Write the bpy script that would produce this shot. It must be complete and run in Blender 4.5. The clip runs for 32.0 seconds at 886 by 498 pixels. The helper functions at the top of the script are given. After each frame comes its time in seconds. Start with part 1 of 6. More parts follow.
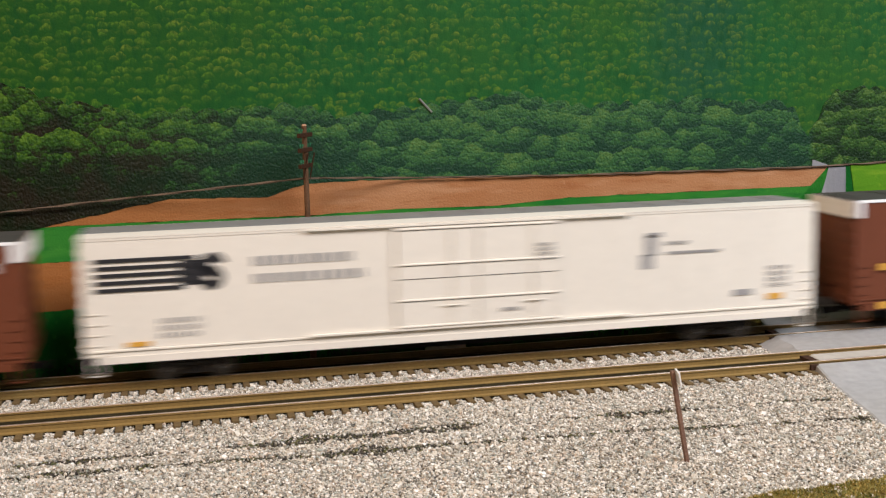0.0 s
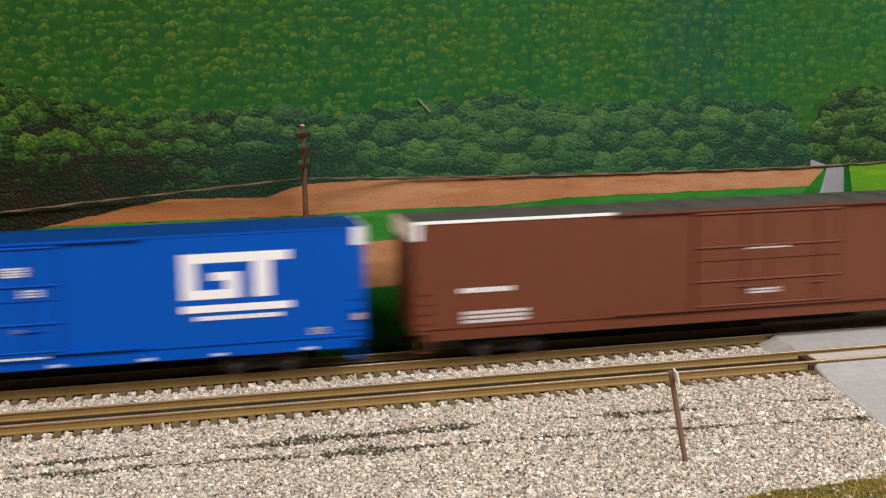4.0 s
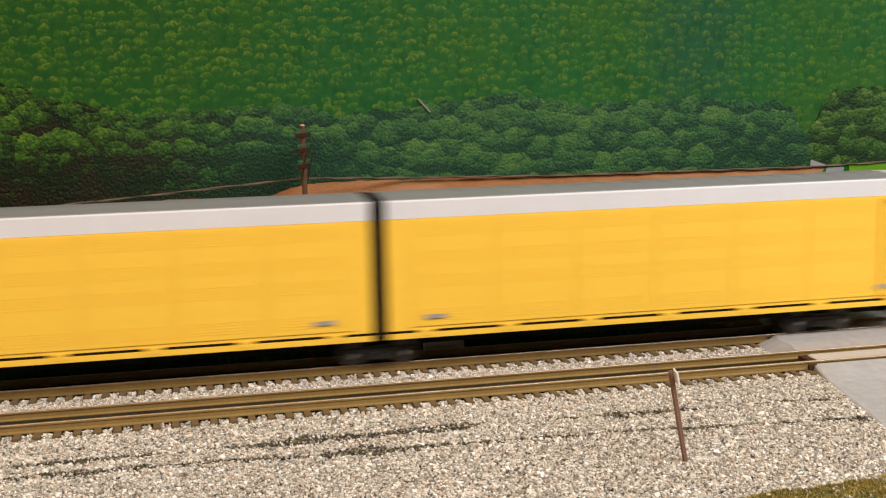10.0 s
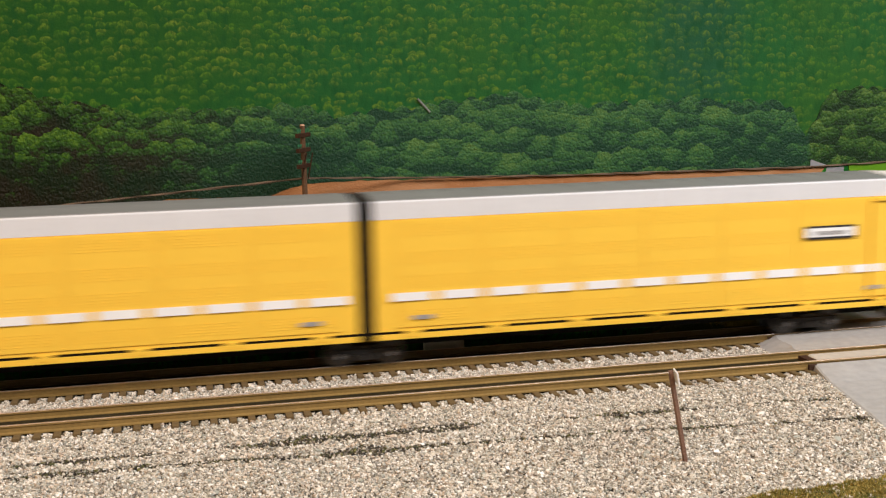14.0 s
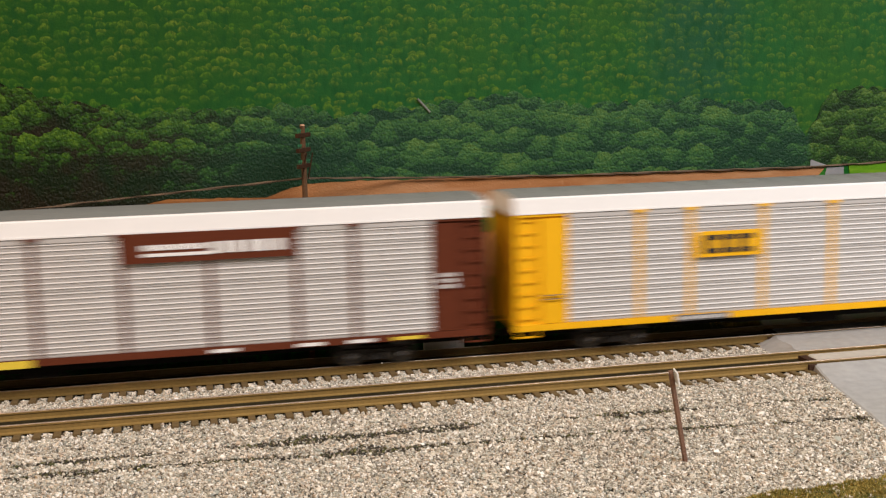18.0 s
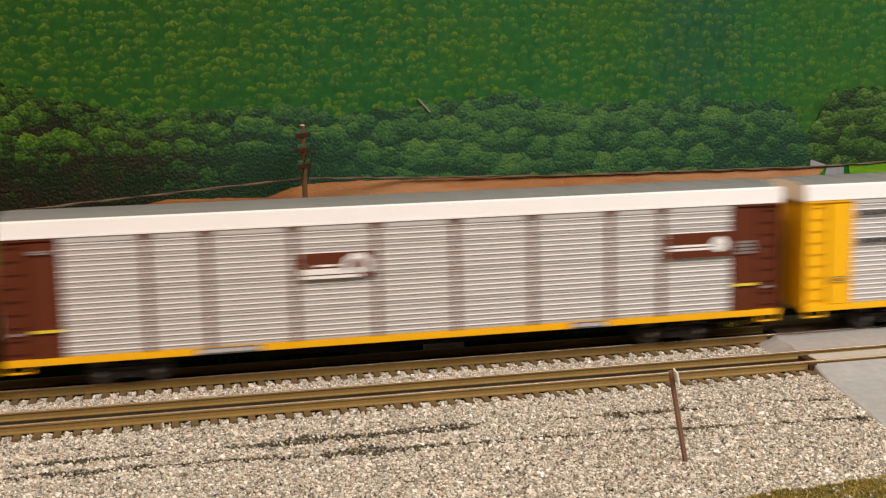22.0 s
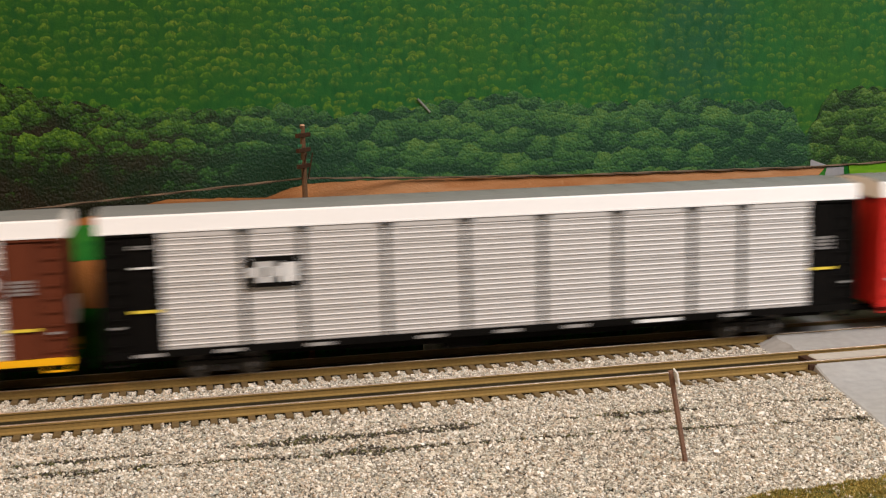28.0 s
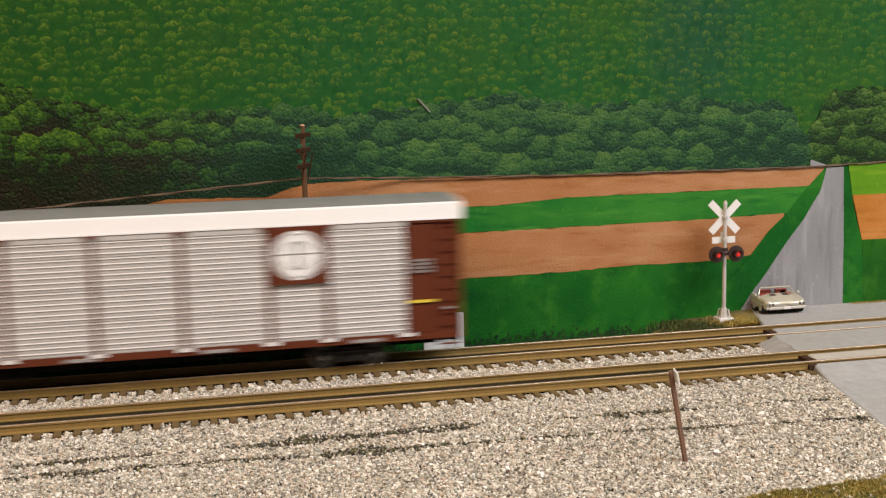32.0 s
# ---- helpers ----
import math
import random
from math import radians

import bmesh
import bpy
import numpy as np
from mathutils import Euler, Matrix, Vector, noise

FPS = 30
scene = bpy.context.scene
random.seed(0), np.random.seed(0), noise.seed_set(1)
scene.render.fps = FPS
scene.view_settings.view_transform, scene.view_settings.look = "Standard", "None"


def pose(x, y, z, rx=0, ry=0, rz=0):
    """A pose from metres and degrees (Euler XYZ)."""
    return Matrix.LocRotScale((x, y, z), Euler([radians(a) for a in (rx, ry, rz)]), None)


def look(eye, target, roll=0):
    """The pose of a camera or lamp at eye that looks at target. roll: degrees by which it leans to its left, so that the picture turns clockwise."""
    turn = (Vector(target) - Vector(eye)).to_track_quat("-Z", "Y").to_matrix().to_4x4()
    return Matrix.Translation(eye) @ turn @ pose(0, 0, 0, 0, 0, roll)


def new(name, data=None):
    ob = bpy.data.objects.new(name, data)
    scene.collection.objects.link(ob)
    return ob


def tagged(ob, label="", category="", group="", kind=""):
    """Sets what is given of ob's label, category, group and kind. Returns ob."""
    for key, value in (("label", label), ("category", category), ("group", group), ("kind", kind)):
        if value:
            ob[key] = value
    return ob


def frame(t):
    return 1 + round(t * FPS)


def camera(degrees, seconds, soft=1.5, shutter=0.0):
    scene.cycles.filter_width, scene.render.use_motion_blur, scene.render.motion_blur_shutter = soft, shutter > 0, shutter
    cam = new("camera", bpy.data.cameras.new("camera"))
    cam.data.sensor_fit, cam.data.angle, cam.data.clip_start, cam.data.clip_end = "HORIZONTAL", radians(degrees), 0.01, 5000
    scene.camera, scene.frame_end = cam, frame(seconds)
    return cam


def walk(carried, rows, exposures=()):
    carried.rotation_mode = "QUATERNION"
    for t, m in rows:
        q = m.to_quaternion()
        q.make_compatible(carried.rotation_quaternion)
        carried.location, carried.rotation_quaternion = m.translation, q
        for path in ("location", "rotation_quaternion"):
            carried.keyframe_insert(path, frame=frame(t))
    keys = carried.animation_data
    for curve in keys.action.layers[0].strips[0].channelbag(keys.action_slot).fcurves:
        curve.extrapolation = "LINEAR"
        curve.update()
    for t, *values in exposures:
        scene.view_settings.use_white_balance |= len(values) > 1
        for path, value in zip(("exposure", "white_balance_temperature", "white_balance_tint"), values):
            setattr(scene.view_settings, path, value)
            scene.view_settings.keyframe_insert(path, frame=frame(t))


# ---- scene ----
EYE = (-0.06009, -0.47205, 0.11749)
YAW, PITCH, ROLL = -12.457, -8.632, -1.213


def sight(distance, turn=0.0):
    """A point ahead of the camera, turned aside by some degrees."""
    a, b = radians(YAW + turn), radians(PITCH)
    return (EYE[0] - math.sin(a) * math.cos(b) * distance, EYE[1] + math.cos(a) * math.cos(b) * distance, EYE[2] + math.sin(b) * distance)


EXPOSURES = [(t, e, k, 10) for t, e, k in ((0.0, 0.30, 5900), (1.0, 0.40, 5850), (2.0, 0.38, 5900), (3.0, 0.33, 6000), (5.5, 0.33, 6200), (6.5, 0.20, 6450), (7.5, 0.17, 6450), (9.0, 0.24, 6400), (10.5, 0.31, 6300), (12.0, 0.27, 6250), (14.0, 0.30, 6250), (17.0, 0.18, 6350), (20.0, 0.17, 6500), (22.0, 0.17, 6650), (24.0, 0.18, 6350), (28.0, 0.22, 6450), (32.0, 0.25, 6400))]
cam = camera(40.94, 32.0, soft=1.3, shutter=0.95)
# the stand settles by a hair in the first second
walk(cam, [(t, look(EYE, sight(1, turn), ROLL)) for t, turn in ((0.0, 0.082), (0.7, 0.082), (1.0, 0.0), (1.3, 0.0), (32.0, 0.0))], EXPOSURES)

# ---- light: a closed room with ceiling lamps ----
world = bpy.data.worlds.new("room_air")
scene.world = world
world.use_nodes = True
world.node_tree.nodes["Background"].inputs[0].default_value = (0.9, 0.95, 1.0, 1)
world.node_tree.nodes["Background"].inputs[1].default_value = 0.05


def ceiling_lamp(x, y, z, sx, sy, watts, colour):
    data = bpy.data.lights.new("lamp_light", "AREA")
    data.shape, data.size, data.size_y, data.energy, data.color = "RECTANGLE", sx, sy, watts, colour
    ob = new("lamp_light", data)
    ob.matrix_world = look((x, y, z), (x, y, z - 1))
    return ob


LAMPS = [(-1.1, -0.95, 1.17, 1.5, 0.7, 26.8, (1.0, 0.692, 0.475)), (1.0, -0.95, 1.17, 1.5, 0.7, 42, (0.965, 0.96, 0.985))]
for lamp in LAMPS:
    ceiling_lamp(*lamp)

# ---- materials ----
MATS = {}


def mat(name, colour, rough=0.5, metal=0.0, vary=0.12, scale=300.0, bump=0.0, island=0.0, tint=None, spread=0.5, coat=0.0, glow=0.0, spec=0.5):
    """A procedural surface: colour broken up by noise at two scales, fine relief, and per-piece variation."""
    if name in MATS:
        return MATS[name]
    m = bpy.data.materials.new(name)
    m.use_nodes = True
    t = m.node_tree
    n, l = t.nodes, t.links
    b = n["Principled BSDF"]
    b.inputs["Roughness"].default_value, b.inputs["Metallic"].default_value = rough, metal
    b.inputs["Coat Weight"].default_value, b.inputs["Specular IOR Level"].default_value = coat, spec
    co = n.new("ShaderNodeTexCoord")
    big, fine = n.new("ShaderNodeTexNoise"), n.new("ShaderNodeTexNoise")
    big.inputs["Scale"].default_value, fine.inputs["Scale"].default_value = scale * 0.18, scale * 3
    big.inputs["Detail"].default_value, fine.inputs["Detail"].default_value = 3, 3
    l.new(co.outputs["Object"], big.inputs["Vector"])
    l.new(co.outputs["Object"], fine.inputs["Vector"])
    add = n.new("ShaderNodeMath")
    add.operation = "ADD"
    l.new(big.outputs["Fac"], add.inputs[0])
    l.new(fine.outputs["Fac"], add.inputs[1])
    ramp = n.new("ShaderNodeMapRange")
    ramp.inputs["From Min"].default_value, ramp.inputs["From Max"].default_value = 0.65, 1.35
    ramp.inputs["To Min"].default_value, ramp.inputs["To Max"].default_value = 1 - vary, 1 + vary
    l.new(add.outputs[0], ramp.inputs["Value"])
    mul = n.new("ShaderNodeVectorMath")
    mul.operation = "SCALE"
    l.new(ramp.outputs[0], mul.inputs["Scale"])
    if tint is not None:
        mix = n.new("ShaderNodeMix")
        mix.data_type = "RGBA"
        mix.inputs["A"].default_value, mix.inputs["B"].default_value = (*colour, 1), (*tint, 1)
        geo = n.new("ShaderNodeNewGeometry")
        if island:
            l.new(geo.outputs["Random Per Island"], mix.inputs["Factor"])
        else:
            mr = n.new("ShaderNodeMapRange")
            mr.inputs["From Min"].default_value, mr.inputs["From Max"].default_value = 0.5 - spread / 2, 0.5 + spread / 2
            l.new(big.outputs["Fac"], mr.inputs["Value"])
            l.new(mr.outputs[0], mix.inputs["Factor"])
        l.new(mix.outputs["Result"], mul.inputs[0])
    else:
        mul.inputs[0].default_value = colour
    l.new(mul.outputs[0], b.inputs["Base Color"])
    if bump:
        bp = n.new("ShaderNodeBump")
        bp.inputs["Strength"].default_value, bp.inputs["Distance"].default_value = bump, 0.0004
        l.new(fine.outputs["Fac"], bp.inputs["Height"])
        l.new(bp.outputs["Normal"], b.inputs["Normal"])
    if glow:
        b.inputs["Emission Color"].default_value, b.inputs["Emission Strength"].default_value = (*colour, 1), glow
    MATS[name] = m
    return m


def stones(name, colours, rough=0.85):
    """Loose stones: each piece takes one of the colours."""
    m = bpy.data.materials.new(name)
    m.use_nodes = True
    n, l = m.node_tree.nodes, m.node_tree.links
    geo, ramp, noi, co = n.new("ShaderNodeNewGeometry"), n.new("ShaderNodeValToRGB"), n.new("ShaderNodeTexNoise"), n.new("ShaderNodeTexCoord")
    ramp.color_ramp.interpolation = "CONSTANT"
    e = ramp.color_ramp.elements
    e[0].color = (*colours[0], 1)
    e[1].position, e[1].color = 1 / len(colours), (*colours[1], 1)
    for i, c in enumerate(colours[2:]):
        k = e.new((i + 2) / len(colours))
        k.color = (*c, 1)
    noi.inputs["Scale"].default_value = 2500
    l.new(co.outputs["Object"], noi.inputs["Vector"])
    l.new(geo.outputs["Random Per Island"], ramp.inputs[0])
    mul, mr = n.new("ShaderNodeVectorMath"), n.new("ShaderNodeMapRange")
    mul.operation = "SCALE"
    mr.inputs["To Min"].default_value, mr.inputs["To Max"].default_value = 0.7, 1.25
    l.new(noi.outputs["Fac"], mr.inputs["Value"])
    l.new(mr.outputs[0], mul.inputs["Scale"])
    l.new(ramp.outputs[0], mul.inputs[0])
    l.new(mul.outputs[0], n["Principled BSDF"].inputs["Base Color"])
    n["Principled BSDF"].inputs["Roughness"].default_value = rough
    return m


BROWN, DKBROWN = (0.132, 0.037, 0.014), (0.112, 0.030, 0.014)
YELLOW, SILLYEL = (0.84, 0.445, 0.008), (0.84, 0.43, 0.008)
M_ALU = mat("ribbed aluminium", (0.52, 0.50, 0.48), 0.45, 0.10, 0.08, 200, 0.1)
# same aluminium as the sheets, paler to hold the light the ribs catch
M_RIB = mat("rib edges with painted glint", (0.63, 0.615, 0.59), 0.4, 0.05, 0.05, 200)
M_ROOF = mat("galvanised roof", (0.275, 0.272, 0.262), 0.5, 0.3, 0.10, 200)
# same sheet as the roof; the light on its side is put into colour
M_FASCIA = mat("roof side with light in its colour", (0.775, 0.765, 0.745), 0.35, 0.0, 0.04, 200)
M_FASCIA2 = mat("pale grey roof side", (0.66, 0.66, 0.66), 0.4, 0.0, 0.06, 200)
M_BLACK = mat("black underframe", (0.007, 0.006, 0.005), 0.7, 0, 0.2, 400, spec=0.08)
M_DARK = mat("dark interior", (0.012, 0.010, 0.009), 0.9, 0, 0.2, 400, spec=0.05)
M_WHEEL = mat("blackened wheel", (0.09, 0.083, 0.075), 0.4, 0.5, 0.2, 400)
M_TRUCK = mat("soft black truck casting", (0.030, 0.027, 0.024), 0.6, 0, 0.3, 400, spec=0.25)
M_BEARING = mat("dull steel bearing cap", (0.20, 0.19, 0.18), 0.45, 0.3, 0.2, 400)
M_DKROOF = mat("dark weathered roof", (0.060, 0.057, 0.050), 0.6, 0, 0.2, 200, spec=0.2)
M_BEIGE = mat("beige end panel", (0.80, 0.725, 0.65), 0.55, 0, 0.08, 300)
M_WHITEM = mat("white marking", (0.82, 0.82, 0.80), 0.5, 0, 0.04, 300)
M_BLACKM = mat("black marking", (0.015, 0.015, 0.018), 0.5, 0, 0.05, 300)
M_PLACARD = mat("pale grey placard", (0.50, 0.49, 0.48), 0.5, 0, 0.08, 300)
M_DKGREY = mat("dark grey marking", (0.14, 0.135, 0.13), 0.5, 0, 0.06, 300)
M_GREYM = mat("grey marking", (0.30, 0.29, 0.28), 0.5, 0, 0.06, 300)
M_YELM = mat("yellow marking", (0.72, 0.55, 0.05), 0.5, 0, 0.06, 300)
M_ORNM = mat("orange marking", (0.62, 0.33, 0.04), 0.5, 0, 0.06, 300)
M_OCHRE = mat("ochre lettering", (0.60, 0.33, 0.02), 0.5, 0, 0.06, 300)
M_TANM = mat("tan label paint", (0.45, 0.36, 0.24), 0.5, 0, 0.06, 300)
M_SILLW = mat("pale sill label and glint", (0.55, 0.58, 0.66), 0.5, 0, 0.06, 300)
M_CAP = mat("cream roof cap", (0.72, 0.67, 0.61), 0.5, 0, 0.06, 300)
M_REDM = mat("red plate", (0.55, 0.03, 0.02), 0.5, 0, 0.06, 300)
M_PINKM = mat("pink shield", (0.80, 0.38, 0.33), 0.5, 0, 0.06, 300)
M_BLUEM = mat("navy shield", (0.03, 0.03, 0.30), 0.5, 0, 0.06, 300)
M_BLUEROOF = mat("dull blue roof", (0.002, 0.040, 0.190), 0.6, 0, 0.15, 200, spec=0.1)
PAINT = {
    "white": mat("cream white car paint", (0.75, 0.70, 0.60), 0.45, 0, 0.04, 120, spec=0.22),
    "brown": mat("oxide brown car paint", BROWN, 0.5, 0, 0.08, 120, spec=0.36),
    "dark_brown": mat("dark brown car paint", DKBROWN, 0.45, 0, 0.1, 120, spec=0.10),
    "blue": mat("bright blue car paint", (0.001, 0.074, 0.42), 0.4, 0, 0.06, 120, spec=0.22),
    "rack_blue": mat("rack blue paint", (0.004, 0.085, 0.26), 0.4, 0, 0.08, 120, spec=0.22),
    "yellow": mat("rack yellow paint", YELLOW, 0.42, 0, 0.05, 120, spec=0.22),
    "pale_yellow": mat("pale yellow car paint", (0.85, 0.530, 0.056), 0.42, 0, 0.04, 120, spec=0.22),
    "sill_yellow": mat("sill yellow paint", SILLYEL, 0.42, 0, 0.05, 120, spec=0.22),
    "green": mat("rack green paint", (0.02, 0.16, 0.02), 0.42, 0, 0.08, 120, spec=0.22),
    "black": mat("rack black paint", (0.0045, 0.004, 0.0035), 0.5, 0, 0.1, 120, spec=0.06),
    "red": mat("rack red paint", (0.52, 0.022, 0.015), 0.42, 0, 0.06, 120, spec=0.22),
}

# ---- mesh helpers ----


class Shape:
    """Collects vertices and faces of one part."""

    def __init__(self):
        self.v, self.f = [], []

    def box(self, x0, x1, y0, y1, z0, z1):
        k = len(self.v)
        self.v += [(x, y, z) for x in (x0, x1) for y in (y0, y1) for z in (z0, z1)]
        self.f += [[k + i for i in q] for q in ((0, 1, 3, 2), (4, 6, 7, 5), (0, 4, 5, 1), (2, 3, 7, 6), (0, 2, 6, 4), (1, 5, 7, 3))]
        return self

    def along_x(self, outline, x0, x1, closed=True):
        """Extrudes an outline of (y, z) points along x."""
        k, n = len(self.v), len(outline)
        self.v += [(x, y, z) for x in (x0, x1) for y, z in outline]
        for i in range(n if closed else n - 1):
            j = (i + 1) % n
            self.f.append([k + i, k + j, k + n + j, k + n + i])
        if closed:
            self.f += [[k + i for i in range(n)][::-1], [k + n + i for i in range(n)]]
        return self

    def bar(self, x0, x1, y0, y1, z0, z1, c):
        """A box with its long edges chamfered."""
        return self.along_x([(y0 + c, z0), (y1 - c, z0), (y1, z0 + c), (y1, z1 - c), (y1 - c, z1), (y0 + c, z1), (y0, z1 - c), (y0, z0 + c)], x0, x1)

    def tube(self, a, b, r0, r1, n=12):
        """A round rod or disc from a to b."""
        a, b = Vector(a), Vector(b)
        d = (b - a).normalized()
        s = d.orthogonal().normalized()
        u = d.cross(s)
        k = len(self.v)
        for p, r in ((a, r0), (b, r1)):
            self.v += [tuple(p + r * (math.cos(2 * math.pi * i / n) * s + math.sin(2 * math.pi * i / n) * u)) for i in range(n)]
        self.f += [[k + i, k + (i + 1) % n, k + n + (i + 1) % n, k + n + i] for i in range(n)]
        self.f += [[k + i for i in range(n)][::-1], [k + n + i for i in range(n)]]
        return self

    def ring(self, cx, cz, r0, r1, a0, a1, y, n=28, thick=0.0003):
        """A flat ring sector in the side plane."""
        k = len(self.v)
        for i in range(n + 1):
            a = radians(a0 + (a1 - a0) * i / n)
            for r in (r0, r1):
                for yy in (y, y + thick):
                    self.v.append((cx + r * math.cos(a), yy, cz + r * math.sin(a)))
        for i in range(n):
            j = k + 4 * i
            for q in ((0, 2, 6, 4), (1, 5, 7, 3), (2, 3, 7, 6), (0, 4, 5, 1)):
                self.f.append([j + t for t in q])
        return self

    def mesh(self, name):
        me = bpy.data.meshes.new(name)
        me.from_pydata([tuple(p) for p in self.v], [], self.f)
        bm = bmesh.new()
        bm.from_mesh(me)
        bmesh.ops.recalc_face_normals(bm, faces=bm.faces)
        bm.to_mesh(me)
        bm.free()
        me.materials.append(None)
        return me


MESHES = {}


def shared(key, build):
    """A mesh that alike parts share."""
    if key not in MESHES:
        s = Shape()
        build(s)
        MESHES[key] = s.mesh(str(key))
    return MESHES[key]


def part(name, me, material, parent, label="", m=None):
    ob = new(name, me)
    ob.parent = parent
    if m is not None:
        ob.matrix_basis = m
    ob.material_slots[0].link = "OBJECT"
    ob.material_slots[0].material = material
    if label:
        ob["label"] = label
    return ob


def bulk(name, verts, faces, material):
    """One large mesh from arrays."""
    me = bpy.data.meshes.new(name)
    me.from_pydata(verts, [], faces)
    me.materials.append(material)
    return me


# ---- setting: room, layout table, painted backdrop ----
YB = 0.0465
M_WALL = mat("plain cream wall", (0.62, 0.58, 0.52), 0.9, 0, 0.06, 8)
M_CEIL = mat("white ceiling", (0.75, 0.74, 0.71), 0.9, 0, 0.05, 8)
M_FLOOR = mat("grey room floor", (0.22, 0.20, 0.18), 0.7, 0, 0.15, 8)


def structure(name, shape, material, label, category):
    me = shape.mesh(name)
    ob = new(name, me)
    me.materials[0] = material
    return tagged(ob, label, category, "", "structure")


structure("wall_north", Shape().box(-8, 8, YB + 0.012, YB + 0.11, -1.2, 1.25), M_WALL, "plain cream wall behind the layout backdrop", "wall")
structure("wall_south", Shape().box(-8, 8, -3.1, -3.0, -1.2, 1.25), M_WALL, "plain cream wall of the room", "wall")
structure("wall_west", Shape().box(-8.1, -8.001, -3.1, 0.16, -1.2, 1.25), M_WALL, "plain cream end wall of the room", "wall")
structure("wall_east", Shape().box(8.001, 8.1, -3.1, 0.16, -1.2, 1.25), M_WALL, "plain cream end wall of the room", "wall")
structure("ceiling", Shape().box(-8.1, 8.1, -3.1, 0.16, 1.252, 1.35), M_CEIL, "plain white room ceiling", "ceiling")
structure("floor", Shape().box(-8.1, 8.1, -3.1, 0.16, -1.3, -1.202), M_FLOOR, "plain grey room floor", "floor")
for lamp in LAMPS:
    ob = new("ceiling_light", None)
    ob.location = lamp[:3]
    tagged(ob, "long white ceiling light fixture, switched on", "ceiling light", "ceiling lights")
    part("housing", shared("housing", lambda s: s.bar(-0.63, 0.63, -0.28, 0.28, 0.02, 0.081, 0.01)), M_CEIL, ob)
    part("rim", shared("rim", lambda s: (s.box(-0.63, 0.63, -0.28, -0.26, 0.005, 0.02), s.box(-0.63, 0.63, 0.26, 0.28, 0.005, 0.02))), M_CEIL, ob)

M_TABLE = mat("layout earth", (0.16, 0.14, 0.11), 0.95, 0, 0.25, 120, 0.6)


def ground_z(y):
    """Height of the ground across the layout."""
    return float(np.interp(y, [-0.30, -0.20, -0.068, 0.0175, 0.023, 0.06], [-0.020, -0.013, -0.0042, -0.0042, -0.0125, -0.0130]))


ys = [-0.30, -0.26, -0.22, -0.18, -0.15, -0.12, -0.09, -0.068, -0.04, 0.0, 0.0175, 0.023, YB + 0.012]
outline = [(y, ground_z(y) - 0.0006) for y in ys] + [(YB + 0.012, -0.06), (-0.30, -0.06)]
structure("ground", Shape().along_x(outline, -7.9, 7.9), M_TABLE, "brown earth base of the model railway layout", "ground")
M_WOOD = mat("layout frame wood", (0.30, 0.20, 0.11), 0.7, 0, 0.2, 20)
structure("trim", Shape().box(-7.9, 7.9, -0.32, -0.301, -0.12, -0.018), M_WOOD, "wooden front edge board of the layout", "edge board")

# painted backdrop: board with painted hill, hedge, fields and road


def node_kit(m):
    """Short ways to add nodes to a material."""
    n, l = m.node_tree.nodes, m.node_tree.links

    def feed(socket, value):
        if hasattr(value, "node"):
            l.new(value, socket)
        else:
            socket.default_value = value

    def calc(op, a, b=0.0, c=0.0):
        k = n.new("ShaderNodeMath")
        k.operation = op
        for s, value in zip(k.inputs, (a, b, c)):
            feed(s, value)
        return k.outputs[0]

    def ramp(value, a, b, c=0.0, d=1.0):
        k = n.new("ShaderNodeMapRange")
        k.interpolation_type = "SMOOTHSTEP"
        for s, x in zip(k.inputs, (value, a, b, c, d)):
            feed(s, x)
        return k.outputs[0]

    def mix(f, a, b):
        k = n.new("ShaderNodeMix")
        k.data_type = "RGBA"
        feed(k.inputs["Factor"], f)
        feed(k.inputs["A"], a if hasattr(a, "node") else (*a, 1))
        feed(k.inputs["B"], b if hasattr(b, "node") else (*b, 1))
        return k.outputs["Result"]

    def grain(scale, detail=3.0, stretch=(1, 1, 1)):
        k, co, mp = n.new("ShaderNodeTexNoise"), n.new("ShaderNodeTexCoord"), n.new("ShaderNodeMapping")
        mp.inputs["Scale"].default_value = stretch
        l.new(co.outputs["Object"], mp.inputs["Vector"])
        l.new(mp.outputs["Vector"], k.inputs["Vector"])
        k.inputs["Scale"].default_value, k.inputs["Detail"].default_value = scale, detail
        return k.outputs["Fac"]

    return n, l, calc, ramp, mix, grain


